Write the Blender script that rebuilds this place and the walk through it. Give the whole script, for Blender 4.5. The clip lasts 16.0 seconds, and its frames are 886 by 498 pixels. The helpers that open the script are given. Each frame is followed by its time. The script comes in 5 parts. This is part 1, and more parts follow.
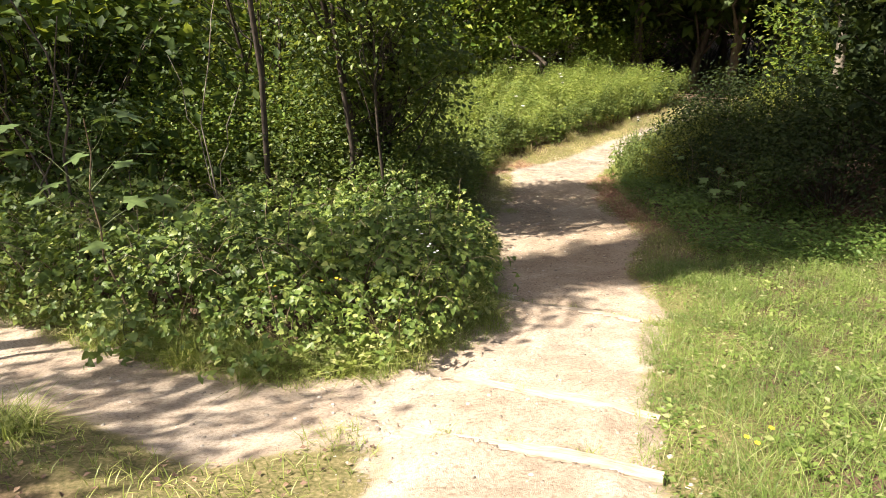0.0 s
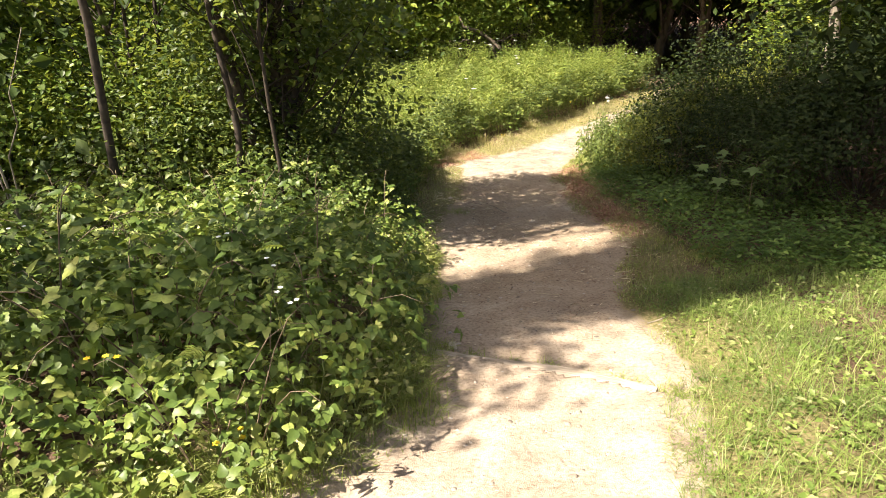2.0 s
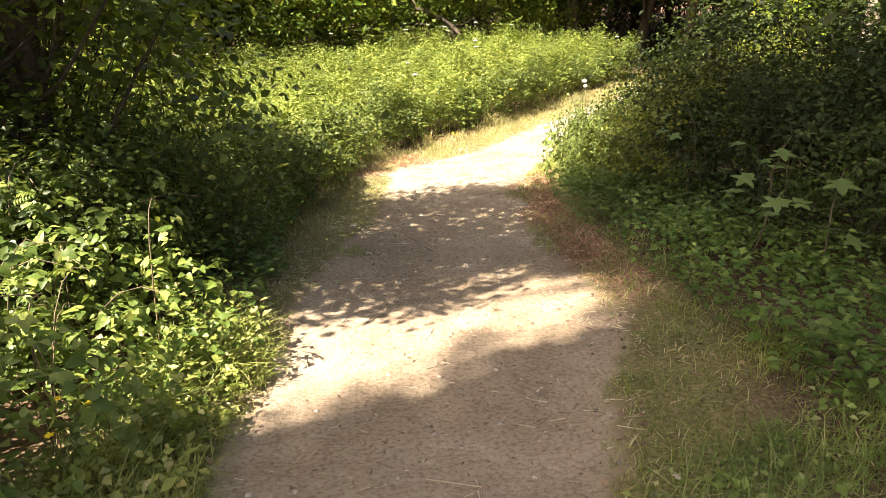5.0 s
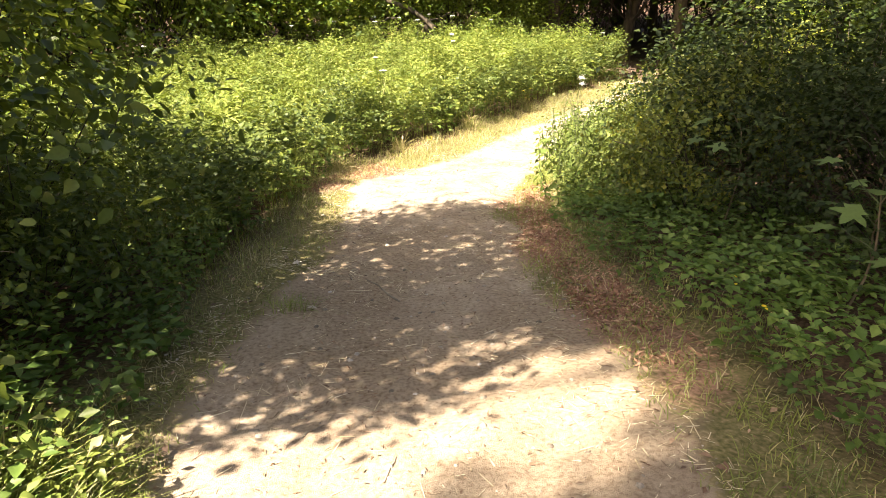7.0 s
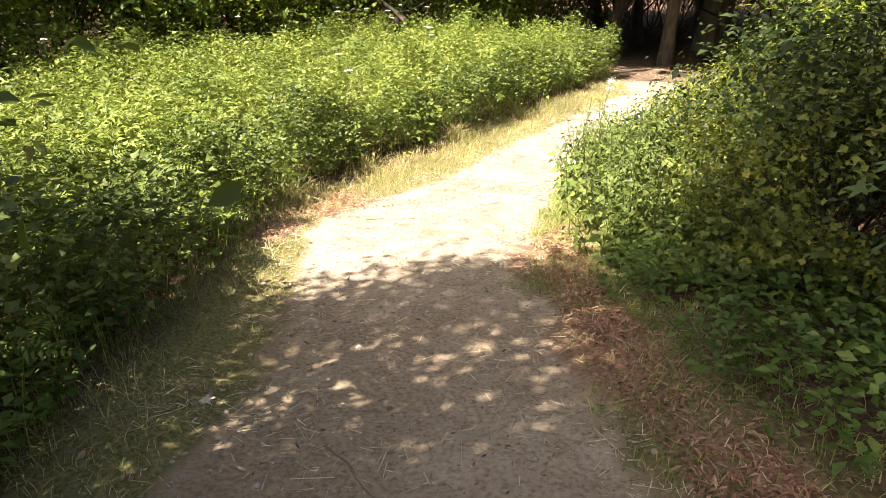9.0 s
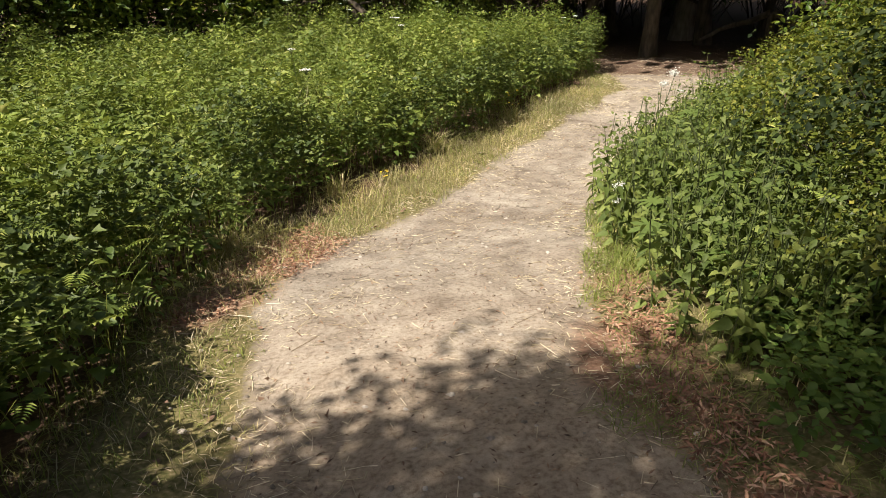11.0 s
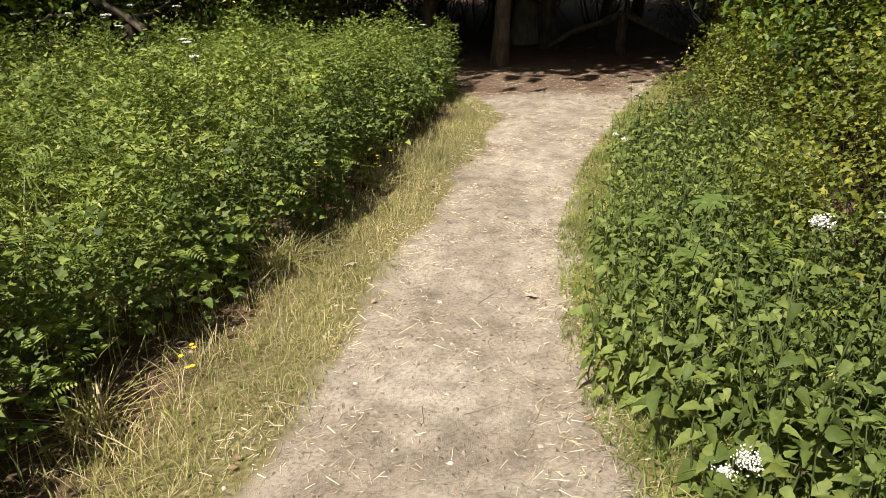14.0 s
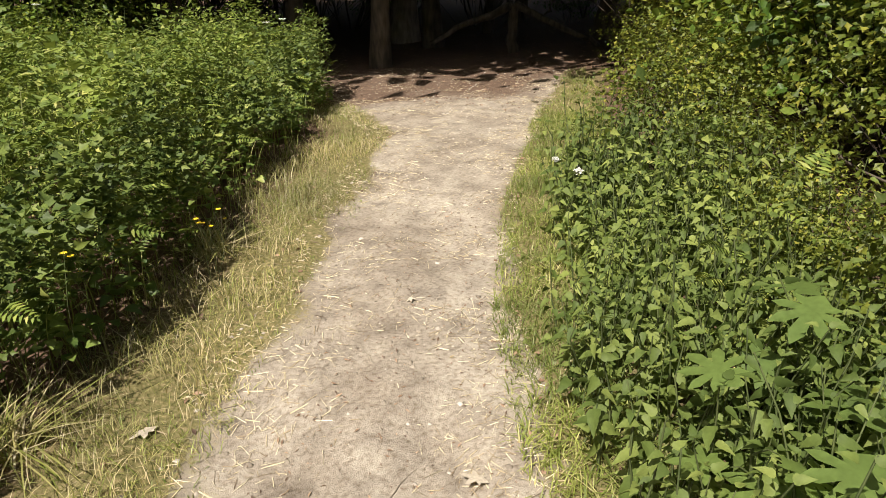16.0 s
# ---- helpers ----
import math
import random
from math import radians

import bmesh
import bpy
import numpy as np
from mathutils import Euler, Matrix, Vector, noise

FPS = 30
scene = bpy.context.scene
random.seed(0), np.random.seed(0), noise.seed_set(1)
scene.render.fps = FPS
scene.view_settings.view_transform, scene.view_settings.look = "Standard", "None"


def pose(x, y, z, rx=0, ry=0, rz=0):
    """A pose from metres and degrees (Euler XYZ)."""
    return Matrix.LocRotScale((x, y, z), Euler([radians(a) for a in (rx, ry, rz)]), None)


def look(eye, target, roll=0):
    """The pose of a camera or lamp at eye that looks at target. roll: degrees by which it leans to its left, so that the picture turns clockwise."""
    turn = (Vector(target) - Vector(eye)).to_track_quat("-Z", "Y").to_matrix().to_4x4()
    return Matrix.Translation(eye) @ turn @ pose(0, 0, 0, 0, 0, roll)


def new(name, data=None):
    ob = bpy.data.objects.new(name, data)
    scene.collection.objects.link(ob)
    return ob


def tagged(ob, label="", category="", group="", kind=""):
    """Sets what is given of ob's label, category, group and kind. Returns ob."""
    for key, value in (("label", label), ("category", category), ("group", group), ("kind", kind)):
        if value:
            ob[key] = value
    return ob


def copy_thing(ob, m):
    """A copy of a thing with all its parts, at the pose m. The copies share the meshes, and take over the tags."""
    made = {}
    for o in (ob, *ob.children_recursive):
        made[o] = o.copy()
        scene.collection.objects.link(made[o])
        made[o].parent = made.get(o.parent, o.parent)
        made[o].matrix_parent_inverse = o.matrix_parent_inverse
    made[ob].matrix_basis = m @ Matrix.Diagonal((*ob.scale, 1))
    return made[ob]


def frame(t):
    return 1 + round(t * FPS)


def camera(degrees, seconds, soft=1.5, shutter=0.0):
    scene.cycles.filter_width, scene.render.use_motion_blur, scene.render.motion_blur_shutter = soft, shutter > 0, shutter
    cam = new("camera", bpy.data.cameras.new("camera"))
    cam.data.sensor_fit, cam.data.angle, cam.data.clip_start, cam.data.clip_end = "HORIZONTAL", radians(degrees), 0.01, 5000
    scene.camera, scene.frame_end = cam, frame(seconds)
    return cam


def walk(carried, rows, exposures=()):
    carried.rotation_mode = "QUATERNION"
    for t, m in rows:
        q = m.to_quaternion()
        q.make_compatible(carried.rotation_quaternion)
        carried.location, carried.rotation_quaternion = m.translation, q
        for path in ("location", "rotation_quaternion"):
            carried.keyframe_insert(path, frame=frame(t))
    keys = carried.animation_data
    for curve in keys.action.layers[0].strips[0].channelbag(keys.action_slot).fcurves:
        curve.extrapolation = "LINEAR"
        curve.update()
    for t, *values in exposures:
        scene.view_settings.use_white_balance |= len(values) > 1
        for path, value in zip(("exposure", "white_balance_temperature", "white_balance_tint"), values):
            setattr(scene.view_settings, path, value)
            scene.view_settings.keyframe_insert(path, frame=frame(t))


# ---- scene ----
cam = camera(67.5, 16.0, soft=0.8)
PATH = [
    (0, (0.020, -0.257, 1.441), (0.012, 1.380, 0.692), -0.9),
    (0.5, (0.119, 0.240, 1.250), (0.130, 1.877, 0.501), -0.9),
    (1, (0.189, 0.761, 1.076), (0.231, 2.398, 0.328), -0.9),
    (1.5, (0.271, 1.309, 0.855), (0.352, 2.943, 0.104), -0.8),
    (2, (0.395, 1.929, 0.629), (0.494, 3.560, -0.125), -0.9),
    (2.5, (0.532, 2.407, 0.461), (0.650, 4.039, -0.292), -0.8),
    (3, (0.694, 2.879, 0.388), (0.831, 4.510, -0.363), -0.9),
    (3.5, (0.799, 3.397, 0.179), (0.947, 5.027, -0.572), -0.9),
    (4, (1.013, 3.902, -0.082), (1.156, 5.531, -0.833), -1.1),
    (4.5, (1.201, 4.440, -0.225), (1.346, 6.068, -0.978), -1.1),
    (5, (1.381, 4.922, -0.257), (1.529, 6.550, -1.008), -1.2),
    (5.2, (1.432, 5.103, -0.264), (1.583, 6.731, -1.016), -1.1),
    (7.3, (1.585, 6.637, -0.639), (1.814, 8.258, -1.388), -0.3),
    (7.5, (1.606, 6.835, -0.666), (1.846, 8.453, -1.420), -0.1),
    (8, (1.580, 7.333, -0.731), (1.844, 8.945, -1.488), 0.0),
    (8.5, (1.578, 7.853, -0.821), (1.860, 9.463, -1.577), 0.1),
    (9, (1.639, 8.393, -0.889), (1.939, 9.998, -1.645), 0.1),
    (9.2, (1.647, 8.616, -0.951), (1.951, 10.220, -1.708), 0.1),
    (11.3, (1.688, 10.480, -1.232), (2.115, 12.055, -1.993), -0.8),
    (11.5, (1.707, 10.687, -1.238), (2.149, 12.256, -2.000), -0.7),
    (12, (1.798, 11.196, -1.297), (2.286, 12.751, -2.060), -0.6),
    (12.5, (1.976, 11.734, -1.372), (2.544, 13.261, -2.136), -0.6),
    (13, (2.076, 12.287, -1.346), (2.735, 13.777, -2.110), -0.5),
    (13.5, (2.229, 12.783, -1.358), (2.993, 14.222, -2.125), -0.6),
    (14, (2.396, 13.307, -1.345), (3.211, 14.717, -2.111), -0.6),
    (14.5, (2.581, 13.742, -1.323), (3.440, 15.126, -2.088), -0.6),
    (15, (2.903, 14.121, -1.454), (3.867, 15.435, -2.218), -0.7),
    (15.5, (3.188, 14.569, -1.571), (4.204, 15.843, -2.337), -0.7),
    (16, (3.546, 15.000, -1.698), (4.598, 16.244, -2.464), -0.5),
]
walk(cam, [(t, look(eye, target, roll)) for t, eye, target, roll in PATH], [(0, 1.43, 6800, 13), (2, 1.66, 7000, 14), (3.5, 1.98, 7300, 14), (5.0, 2.12, 7500, 14), (8.0, 2.2, 7300, 14), (9.2, 1.8, 7000, 14), (11.3, 0.55, 6700, 12), (16, 0.55, 6600, 11)])

# ---- light ----
world = bpy.data.worlds.new("sky")
scene.world = world
world.use_nodes = True
wn = world.node_tree.nodes
sky = wn.new("ShaderNodeTexSky")
sky.sky_type = "NISHITA"
sky.sun_disc = False
sky.dust_density = 4.0
SUN_ELEV, SUN_AZ = 56.0, -112.0          # degrees; azimuth from +y, minus is towards -x
sky.sun_elevation = radians(SUN_ELEV)
sky.sun_rotation = radians(SUN_AZ)
wn["Background"].inputs["Strength"].default_value = 0.06
world.node_tree.links.new(sky.outputs[0], wn["Background"].inputs["Color"])
sun = new("sun", bpy.data.lights.new("sun", "SUN"))
sun.data.energy = 5.0
sun.data.angle = radians(0.6)
sun.data.color = (1.0, 0.945, 0.85)
sd = Vector((math.sin(radians(SUN_AZ)) * math.cos(radians(SUN_ELEV)), math.cos(radians(SUN_AZ)) * math.cos(radians(SUN_ELEV)), math.sin(radians(SUN_ELEV))))
sun.matrix_world = look(sd * 60, (0, 0, 0))

rng = np.random.default_rng(7)

# ---- plan ----
PROF_Y = [-60, -6, -0.3, 2.57, 3.4, 5.4, 6.5, 7.2, 8.1, 10.4, 12.5, 14.1, 15.0, 15.5, 16.3, 18.5, 20.5, 21.5, 23, 30, 60, 400]
PROF_Z = [6, 1.5, 0.0, -0.94, -1.26, -1.76, -1.98, -2.17, -2.33, -2.69, -2.98, -3.17, -3.38, -3.46, -3.51, -3.55, -3.6, -3.67, -3.82, -4.2, -5.0, -7]
PATH_L = [(-0.9, -4), (-0.55, 0.5), (-0.4, 1.6), (-0.26, 2.5), (-0.6, 3.35), (-0.1, 4.0), (0.45, 4.75), (0.66, 6.9), (0.74, 8.0), (0.8, 9.0), (0.95, 9.9), (1.35, 11.5), (1.5, 12.6), (1.5, 13.6), (1.8, 14.5), (2.3, 15.1), (3.06, 15.85), (4.3, 17.25), (5.1, 18.05), (6.0, 18.9), (7.8, 20.8), (8.6, 23.0), (9.0, 25.0), (9.5, 30.0)]
PATH_R = [(0.6, -4), (0.75, 0.5), (0.9, 1.9), (1.06, 2.7), (1.4, 3.7), (2.05, 5.2), (2.0, 6.4), (2.34, 7.4), (2.6, 7.9), (2.75, 9.1), (2.6, 10.0), (2.7, 10.7), (2.85, 11.5), (2.92, 12.1), (3.16, 13.06), (3.55, 13.8), (4.5, 15.65), (5.75, 17.2), (6.8, 18.2), (8.1, 19.2), (9.6, 20.4), (12.5, 22.3), (17.0, 25.0), (22.0, 30.0)]
SIDE_U = [(-9.0, 7.6), (-4.2, 5.1), (-2.65, 4.2), (-1.87, 3.75), (-1.1, 3.42), (-0.5, 3.5), (0.2, 4.1)]
SIDE_D = [(-9.0, 5.6), (-3.05, 3.45), (-2.45, 3.1), (-1.8, 2.62), (-1.1, 2.32), (-0.7, 2.45), (0.0, 2.5)]
FOOT_L = [(0.5, 4.85), (0.58, 7.2), (0.55, 10.5), (0.75, 12.0), (1.1, 14.0), (1.5, 15.4), (2.35, 16.5), (3.66, 17.6), (5.0, 19.0), (6.43, 20.6), (8.7, 23.6)]
FOOT_R = [(3.2, 7.3), (3.35, 9.2), (3.25, 10.3), (3.25, 11.2), (3.42, 12.9), (3.75, 13.5), (4.6, 15.25), (5.55, 16.5), (6.6, 17.4), (7.5, 18.2), (9.2, 19.3), (12.4, 21.7)]


def seg_dist(x, y, line):
    """Distance from the points to a polyline."""
    best = np.full(np.shape(x), 1e9)
    for (ax, ay), (bx, by) in zip(line[:-1], line[1:]):
        dx, dy = bx - ax, by - ay
        u = np.clip(((x - ax) * dx + (y - ay) * dy) / (dx * dx + dy * dy), 0, 1)
        best = np.minimum(best, np.hypot(x - ax - u * dx, y - ay - u * dy))
    return best


def inside(x, y, poly):
    """Whether the points lie in the polygon."""
    hit = np.zeros(np.shape(x), bool)
    for (ax, ay), (bx, by) in zip(poly, poly[1:] + poly[:1]):
        if ay == by:
            continue
        cross = ((ay > y) != (by > y)) & (x < (bx - ax) * (y - ay) / (by - ay) + ax)
        hit ^= cross
    return hit


def signed(x, y, poly):
    d = seg_dist(x, y, poly + poly[:1])
    return np.where(inside(x, y, poly), -d, d)


MAIN = PATH_L + PATH_R[::-1]
SIDE = SIDE_U + SIDE_D[::-1]


def off_path(x, y):
    """Metres from the trodden earth; below zero on it."""
    x, y = np.asarray(x, float), np.asarray(y, float)
    return np.minimum(signed(x, y, MAIN), signed(x, y, SIDE))


def waves(x, y, f, seed):
    """Cheap smooth noise, about -1 to 1."""
    r = np.random.default_rng(seed)
    out = 0
    for k in range(5):
        a, p, g = r.uniform(0, 6.28), r.uniform(0, 6.28), f * r.uniform(0.6, 1.8)
        out = out + np.sin(g * (x * np.cos(a) + y * np.sin(a)) + p + 1.3 * np.sin(0.6 * g * (x * np.sin(a) - y * np.cos(a)) + p))
    return out / 2.6


STEPS = [(2.17, 0.05), (2.98, 0.06), (5.03, 0.05)]


def ground(x, y, path=None):
    """Height of the ground."""
    x, y = np.asarray(x, float), np.asarray(y, float)
    z = (np.interp(y - 0.25, PROF_Y, PROF_Z) + np.interp(y, PROF_Y, PROF_Z) + np.interp(y + 0.25, PROF_Y, PROF_Z)) / 3
    d = off_path(x, y) if path is None else path
    on = np.clip(0.5 - d / 0.3, 0, 1)
    s = 0.5 * x + 0.866 * y
    for at, rise in STEPS:
        up = np.where(s < at, rise * np.clip(1 - (at - s) / 0.7, 0, 1), -rise * np.clip(1 - (s - at) / 0.7, 0, 1))
        z = z + on * up * ((x > -0.6) & (x < 2.6))
    off = np.clip(d / 0.5, 0, 1)
    z = z + off * (0.05 + 0.03 * waves(x, y, 2.6, 3)) + np.clip(d - 1.5, 0, 6) * 0.03
    z = z + (1 - off) * (0.012 * waves(x, y, 5.0, 4) + 0.006 * waves(x, y, 17.0, 5) + 0.025 * waves(x, y, 1.5, 6))
    return z


# ---- materials ----
def material(name):
    m = bpy.data.materials.new(name)
    m.use_nodes = True
    return m, m.node_tree.nodes, m.node_tree.links, m.node_tree.nodes["Principled BSDF"]


def ramp(nodes, stops):
    r = nodes.new("ShaderNodeValToRGB")
    while len(r.color_ramp.elements) < len(stops):
        r.color_ramp.elements.new(0.5)
    for e, (p, c) in zip(r.color_ramp.elements, stops):
        e.position, e.color = p, (*c, 1)
    return r


def noise_node(nodes, links, scale, detail=4, coord="Object", vec=None):
    n = nodes.new("ShaderNodeTexNoise")
    n.inputs["Scale"].default_value, n.inputs["Detail"].default_value = scale, detail
    if vec is None:
        vec = nodes.new("ShaderNodeTexCoord").outputs[coord]
    links.new(vec, n.inputs["Vector"])
    return n


def mix_rgb(nodes, links, fac, a, b, mode="MIX"):
    m = nodes.new("ShaderNodeMix")
    m.data_type, m.blend_type = "RGBA", mode
    for sock, v in ((m.inputs[0], fac), (m.inputs[6], a), (m.inputs[7], b)):
        if isinstance(v, (int, float)):
            sock.default_value = v
        elif isinstance(v, tuple):
            sock.default_value = (*v, 1)
        else:
            links.new(v, sock)
    return m.outputs[2]


def leaf_material(name, stops, glow=(0.30, 0.42, 0.06), through_part=0.35, rough=0.45, patch=0.8, gloss=0.33):
    """Leaf: varied greens leaf by leaf and in drifts, light shining through."""
    m, n, l, b = material(name)
    geo = n.new("ShaderNodeNewGeometry")
    r = ramp(n, [(p, (c[0] * 1.02, c[1], c[2] * 1.12)) for p, c in stops])
    l.new(geo.outputs["Random Per Island"], r.inputs["Fac"])
    drift = noise_node(n, l, patch, 3, vec=geo.outputs["Position"])
    d = ramp(n, [(0.3, (0.52, 0.58, 0.55)), (0.7, (1.3, 1.22, 1.08))])
    l.new(drift.outputs["Fac"], d.inputs["Fac"])
    col = mix_rgb(n, l, 1.0, r.outputs["Color"], d.outputs["Color"], "MULTIPLY")
    fine = noise_node(n, l, 60, 2, vec=geo.outputs["Position"])
    f = ramp(n, [(0.3, (0.85, 0.85, 0.85)), (0.7, (1.12, 1.12, 1.1))])
    l.new(fine.outputs["Fac"], f.inputs["Fac"])
    col = mix_rgb(n, l, 1.0, col, f.outputs["Color"], "MULTIPLY")
    l.new(col, b.inputs["Base Color"])
    b.inputs["Roughness"].default_value = rough
    b.inputs["Specular IOR Level"].default_value = gloss
    t = n.new("ShaderNodeBsdfTranslucent")
    l.new(mix_rgb(n, l, 0.55, col, glow), t.inputs["Color"])
    mx = n.new("ShaderNodeMixShader")
    mx.inputs[0].default_value = through_part * 0.85
    l.new(b.outputs[0], mx.inputs[1])
    l.new(t.outputs[0], mx.inputs[2])
    l.new(mx.outputs[0], n["Material Output"].inputs["Surface"])
    return m


def plain_material(name, c1, c2, scale=20, rough=0.8, bump=0.3, stretch=(1, 1, 1)):
    m, n, l, b = material(name)
    mp = n.new("ShaderNodeMapping")
    mp.inputs["Scale"].default_value = stretch
    l.new(n.new("ShaderNodeTexCoord").outputs["Object"], mp.inputs["Vector"])
    a = noise_node(n, l, scale, 6, vec=mp.outputs[0])
    r = ramp(n, [(0.3, c1), (0.7, c2)])
    l.new(a.outputs["Fac"], r.inputs["Fac"])
    big = noise_node(n, l, scale / 8, 3, vec=mp.outputs[0])
    v = ramp(n, [(0.3, (0.75, 0.75, 0.75)), (0.7, (1.15, 1.15, 1.15))])
    l.new(big.outputs["Fac"], v.inputs["Fac"])
    l.new(mix_rgb(n, l, 1.0, r.outputs["Color"], v.outputs["Color"], "MULTIPLY"), b.inputs["Base Color"])
    b.inputs["Roughness"].default_value = rough
    bp = n.new("ShaderNodeBump")
    bp.inputs["Strength"].default_value, bp.inputs["Distance"].default_value = bump, 0.02
    l.new(a.outputs["Fac"], bp.inputs["Height"])
    l.new(bp.outputs[0], b.inputs["Normal"])
    return m


def island_material(name, stops, rough=0.8):
    m, n, l, b = material(name)
    geo = n.new("ShaderNodeNewGeometry")
    r = ramp(n, stops)
    l.new(geo.outputs["Random Per Island"], r.inputs["Fac"])
    f = noise_node(n, l, 90, 3, vec=geo.outputs["Position"])
    v = ramp(n, [(0.3, (0.75, 0.75, 0.75)), (0.7, (1.15, 1.15, 1.15))])
    l.new(f.outputs["Fac"], v.inputs["Fac"])
    l.new(mix_rgb(n, l, 1.0, r.outputs["Color"], v.outputs["Color"], "MULTIPLY"), b.inputs["Base Color"])
    b.inputs["Roughness"].default_value = rough
    return m


M_BRAMBLE = leaf_material("bramble_leaf", [(0, (0.071, 0.124, 0.026)), (0.5, (0.13, 0.201, 0.042)), (0.85, (0.224, 0.295, 0.065)), (1, (0.366, 0.413, 0.118))], glow=(0.34, 0.44, 0.06), through_part=0.28)
M_NETTLE = leaf_material("nettle_leaf", [(0, (0.08, 0.12, 0.028)), (0.5, (0.14, 0.19, 0.045)), (1, (0.24, 0.29, 0.075))], through_part=0.22, rough=0.6, gloss=0.22)
M_HAWTHORN = leaf_material("hawthorn_leaf", [(0, (0.05, 0.08, 0.012)), (0.5, (0.115, 0.15, 0.022)), (0.9, (0.22, 0.245, 0.038)), (1, (0.34, 0.32, 0.055))], glow=(0.42, 0.44, 0.05), through_part=0.26)
M_HAZEL = leaf_material("hazel_leaf", [(0, (0.035, 0.065, 0.014)), (0.5, (0.07, 0.115, 0.022)), (0.9, (0.13, 0.18, 0.036)), (1, (0.22, 0.25, 0.055))], glow=(0.38, 0.44, 0.05), through_part=0.35)
M_MEADOW = leaf_material("meadow_leaf", [(0, (0.095, 0.15, 0.028)), (0.5, (0.17, 0.235, 0.045)), (0.9, (0.26, 0.32, 0.07)), (1, (0.38, 0.40, 0.12))], glow=(0.42, 0.50, 0.07), through_part=0.22, patch=1.9, rough=0.55, gloss=0.25)
# meadow leaf darkened: the shadow side of the meadow's front, put into colour
M_SHADED_EDGE = leaf_material("shaded_edge_leaf", [(0, (0.05, 0.082, 0.02)), (0.5, (0.095, 0.14, 0.031)), (0.9, (0.155, 0.205, 0.045)), (1, (0.25, 0.29, 0.08))], glow=(0.34, 0.44, 0.07), through_part=0.14, rough=0.55, gloss=0.28, patch=1.9)
M_GRASS = leaf_material("grass_blade", [(0, (0.12, 0.17, 0.035)), (0.5, (0.22, 0.275, 0.06)), (0.85, (0.34, 0.38, 0.12)), (1, (0.52, 0.48, 0.24))], glow=(0.48, 0.54, 0.10), through_part=0.34, patch=2.2)
M_LAWN = leaf_material("lawn_blade", [(0, (0.08, 0.135, 0.028)), (0.5, (0.15, 0.225, 0.048)), (0.85, (0.25, 0.32, 0.09)), (1, (0.44, 0.43, 0.22))], glow=(0.40, 0.52, 0.09), through_part=0.34, patch=2.2)
M_DRY = leaf_material("dry_grass", [(0, (0.24, 0.28, 0.06)), (0.4, (0.40, 0.38, 0.15)), (0.75, (0.56, 0.49, 0.27)), (1, (0.72, 0.63, 0.43))], glow=(0.55, 0.45, 0.16), through_part=0.3)
M_TREE = leaf_material("tree_leaf", [(0, (0.068, 0.135, 0.022)), (0.5, (0.135, 0.23, 0.035)), (0.9, (0.243, 0.324, 0.054)), (1, (0.378, 0.405, 0.081))], glow=(0.44, 0.48, 0.05), through_part=0.45)
# tree leaf with the wood's shade put into a darker green
M_SHADED_TREE = leaf_material("shade_darkened_leaf", [(0, (0.025, 0.05, 0.012)), (0.6, (0.045, 0.08, 0.018)), (1, (0.09, 0.13, 0.03))], through_part=0.25, rough=0.6, gloss=0.2)
# dark yew green, lowered further so the colour carries the bushes' shade
M_SHADED_YEW = leaf_material("shaded_yew_leaf", [(0, (0.014, 0.026, 0.009)), (0.6, (0.028, 0.046, 0.014)), (1, (0.06, 0.08, 0.024))], through_part=0.12, rough=0.65, gloss=0.15)
M_HOG = leaf_material("hogweed_leaf", [(0, (0.15, 0.22, 0.055)), (1, (0.25, 0.34, 0.09))], glow=(0.4, 0.5, 0.08), through_part=0.4)
M_MAPLE = leaf_material("maple_leaf", [(0, (0.10, 0.16, 0.05)), (1, (0.18, 0.26, 0.09))], through_part=0.35)
M_FLOOR = leaf_material("herb_leaf", [(0, (0.06, 0.12, 0.025)), (0.6, (0.11, 0.19, 0.04)), (1, (0.20, 0.28, 0.07))], through_part=0.35)
M_BARK = plain_material("bark", (0.05, 0.04, 0.03), (0.16, 0.125, 0.09), 14, 0.9, 0.7, (1, 1, 0.25))
M_PALEBARK = plain_material("pale_bark", (0.16, 0.13, 0.095), (0.36, 0.31, 0.24), 10, 0.85, 0.5, (1, 1, 0.3))
M_TWIG = plain_material("dark_twig", (0.03, 0.022, 0.016), (0.08, 0.06, 0.042), 20, 0.9, 0.2)
M_STEM = plain_material("green_stem", (0.06, 0.09, 0.025), (0.12, 0.14, 0.05), 20, 0.6, 0.1)
M_CANE = plain_material("brown_cane", (0.12, 0.08, 0.05), (0.26, 0.2, 0.12), 20, 0.7, 0.2)
M_TIMBER = plain_material("weathered_timber", (0.30, 0.24, 0.17), (0.52, 0.44, 0.34), 9, 0.85, 0.5, (1, 6, 6))
M_WHITE = island_material("white_petal", [(0, (0.75, 0.75, 0.68)), (1, (0.9, 0.9, 0.86))], 0.6)
M_YELLOW = island_material("yellow_petal", [(0, (0.75, 0.5, 0.02)), (1, (0.9, 0.68, 0.04))], 0.5)
M_STONE = island_material("pebble_stone", [(0, (0.16, 0.13, 0.1)), (0.5, (0.33, 0.28, 0.22)), (1, (0.55, 0.49, 0.42))], 0.85)
M_STRAW = island_material("straw", [(0, (0.16, 0.11, 0.07)), (0.3, (0.42, 0.33, 0.2)), (0.6, (0.66, 0.56, 0.37)), (1, (0.8, 0.71, 0.52))], 0.7)
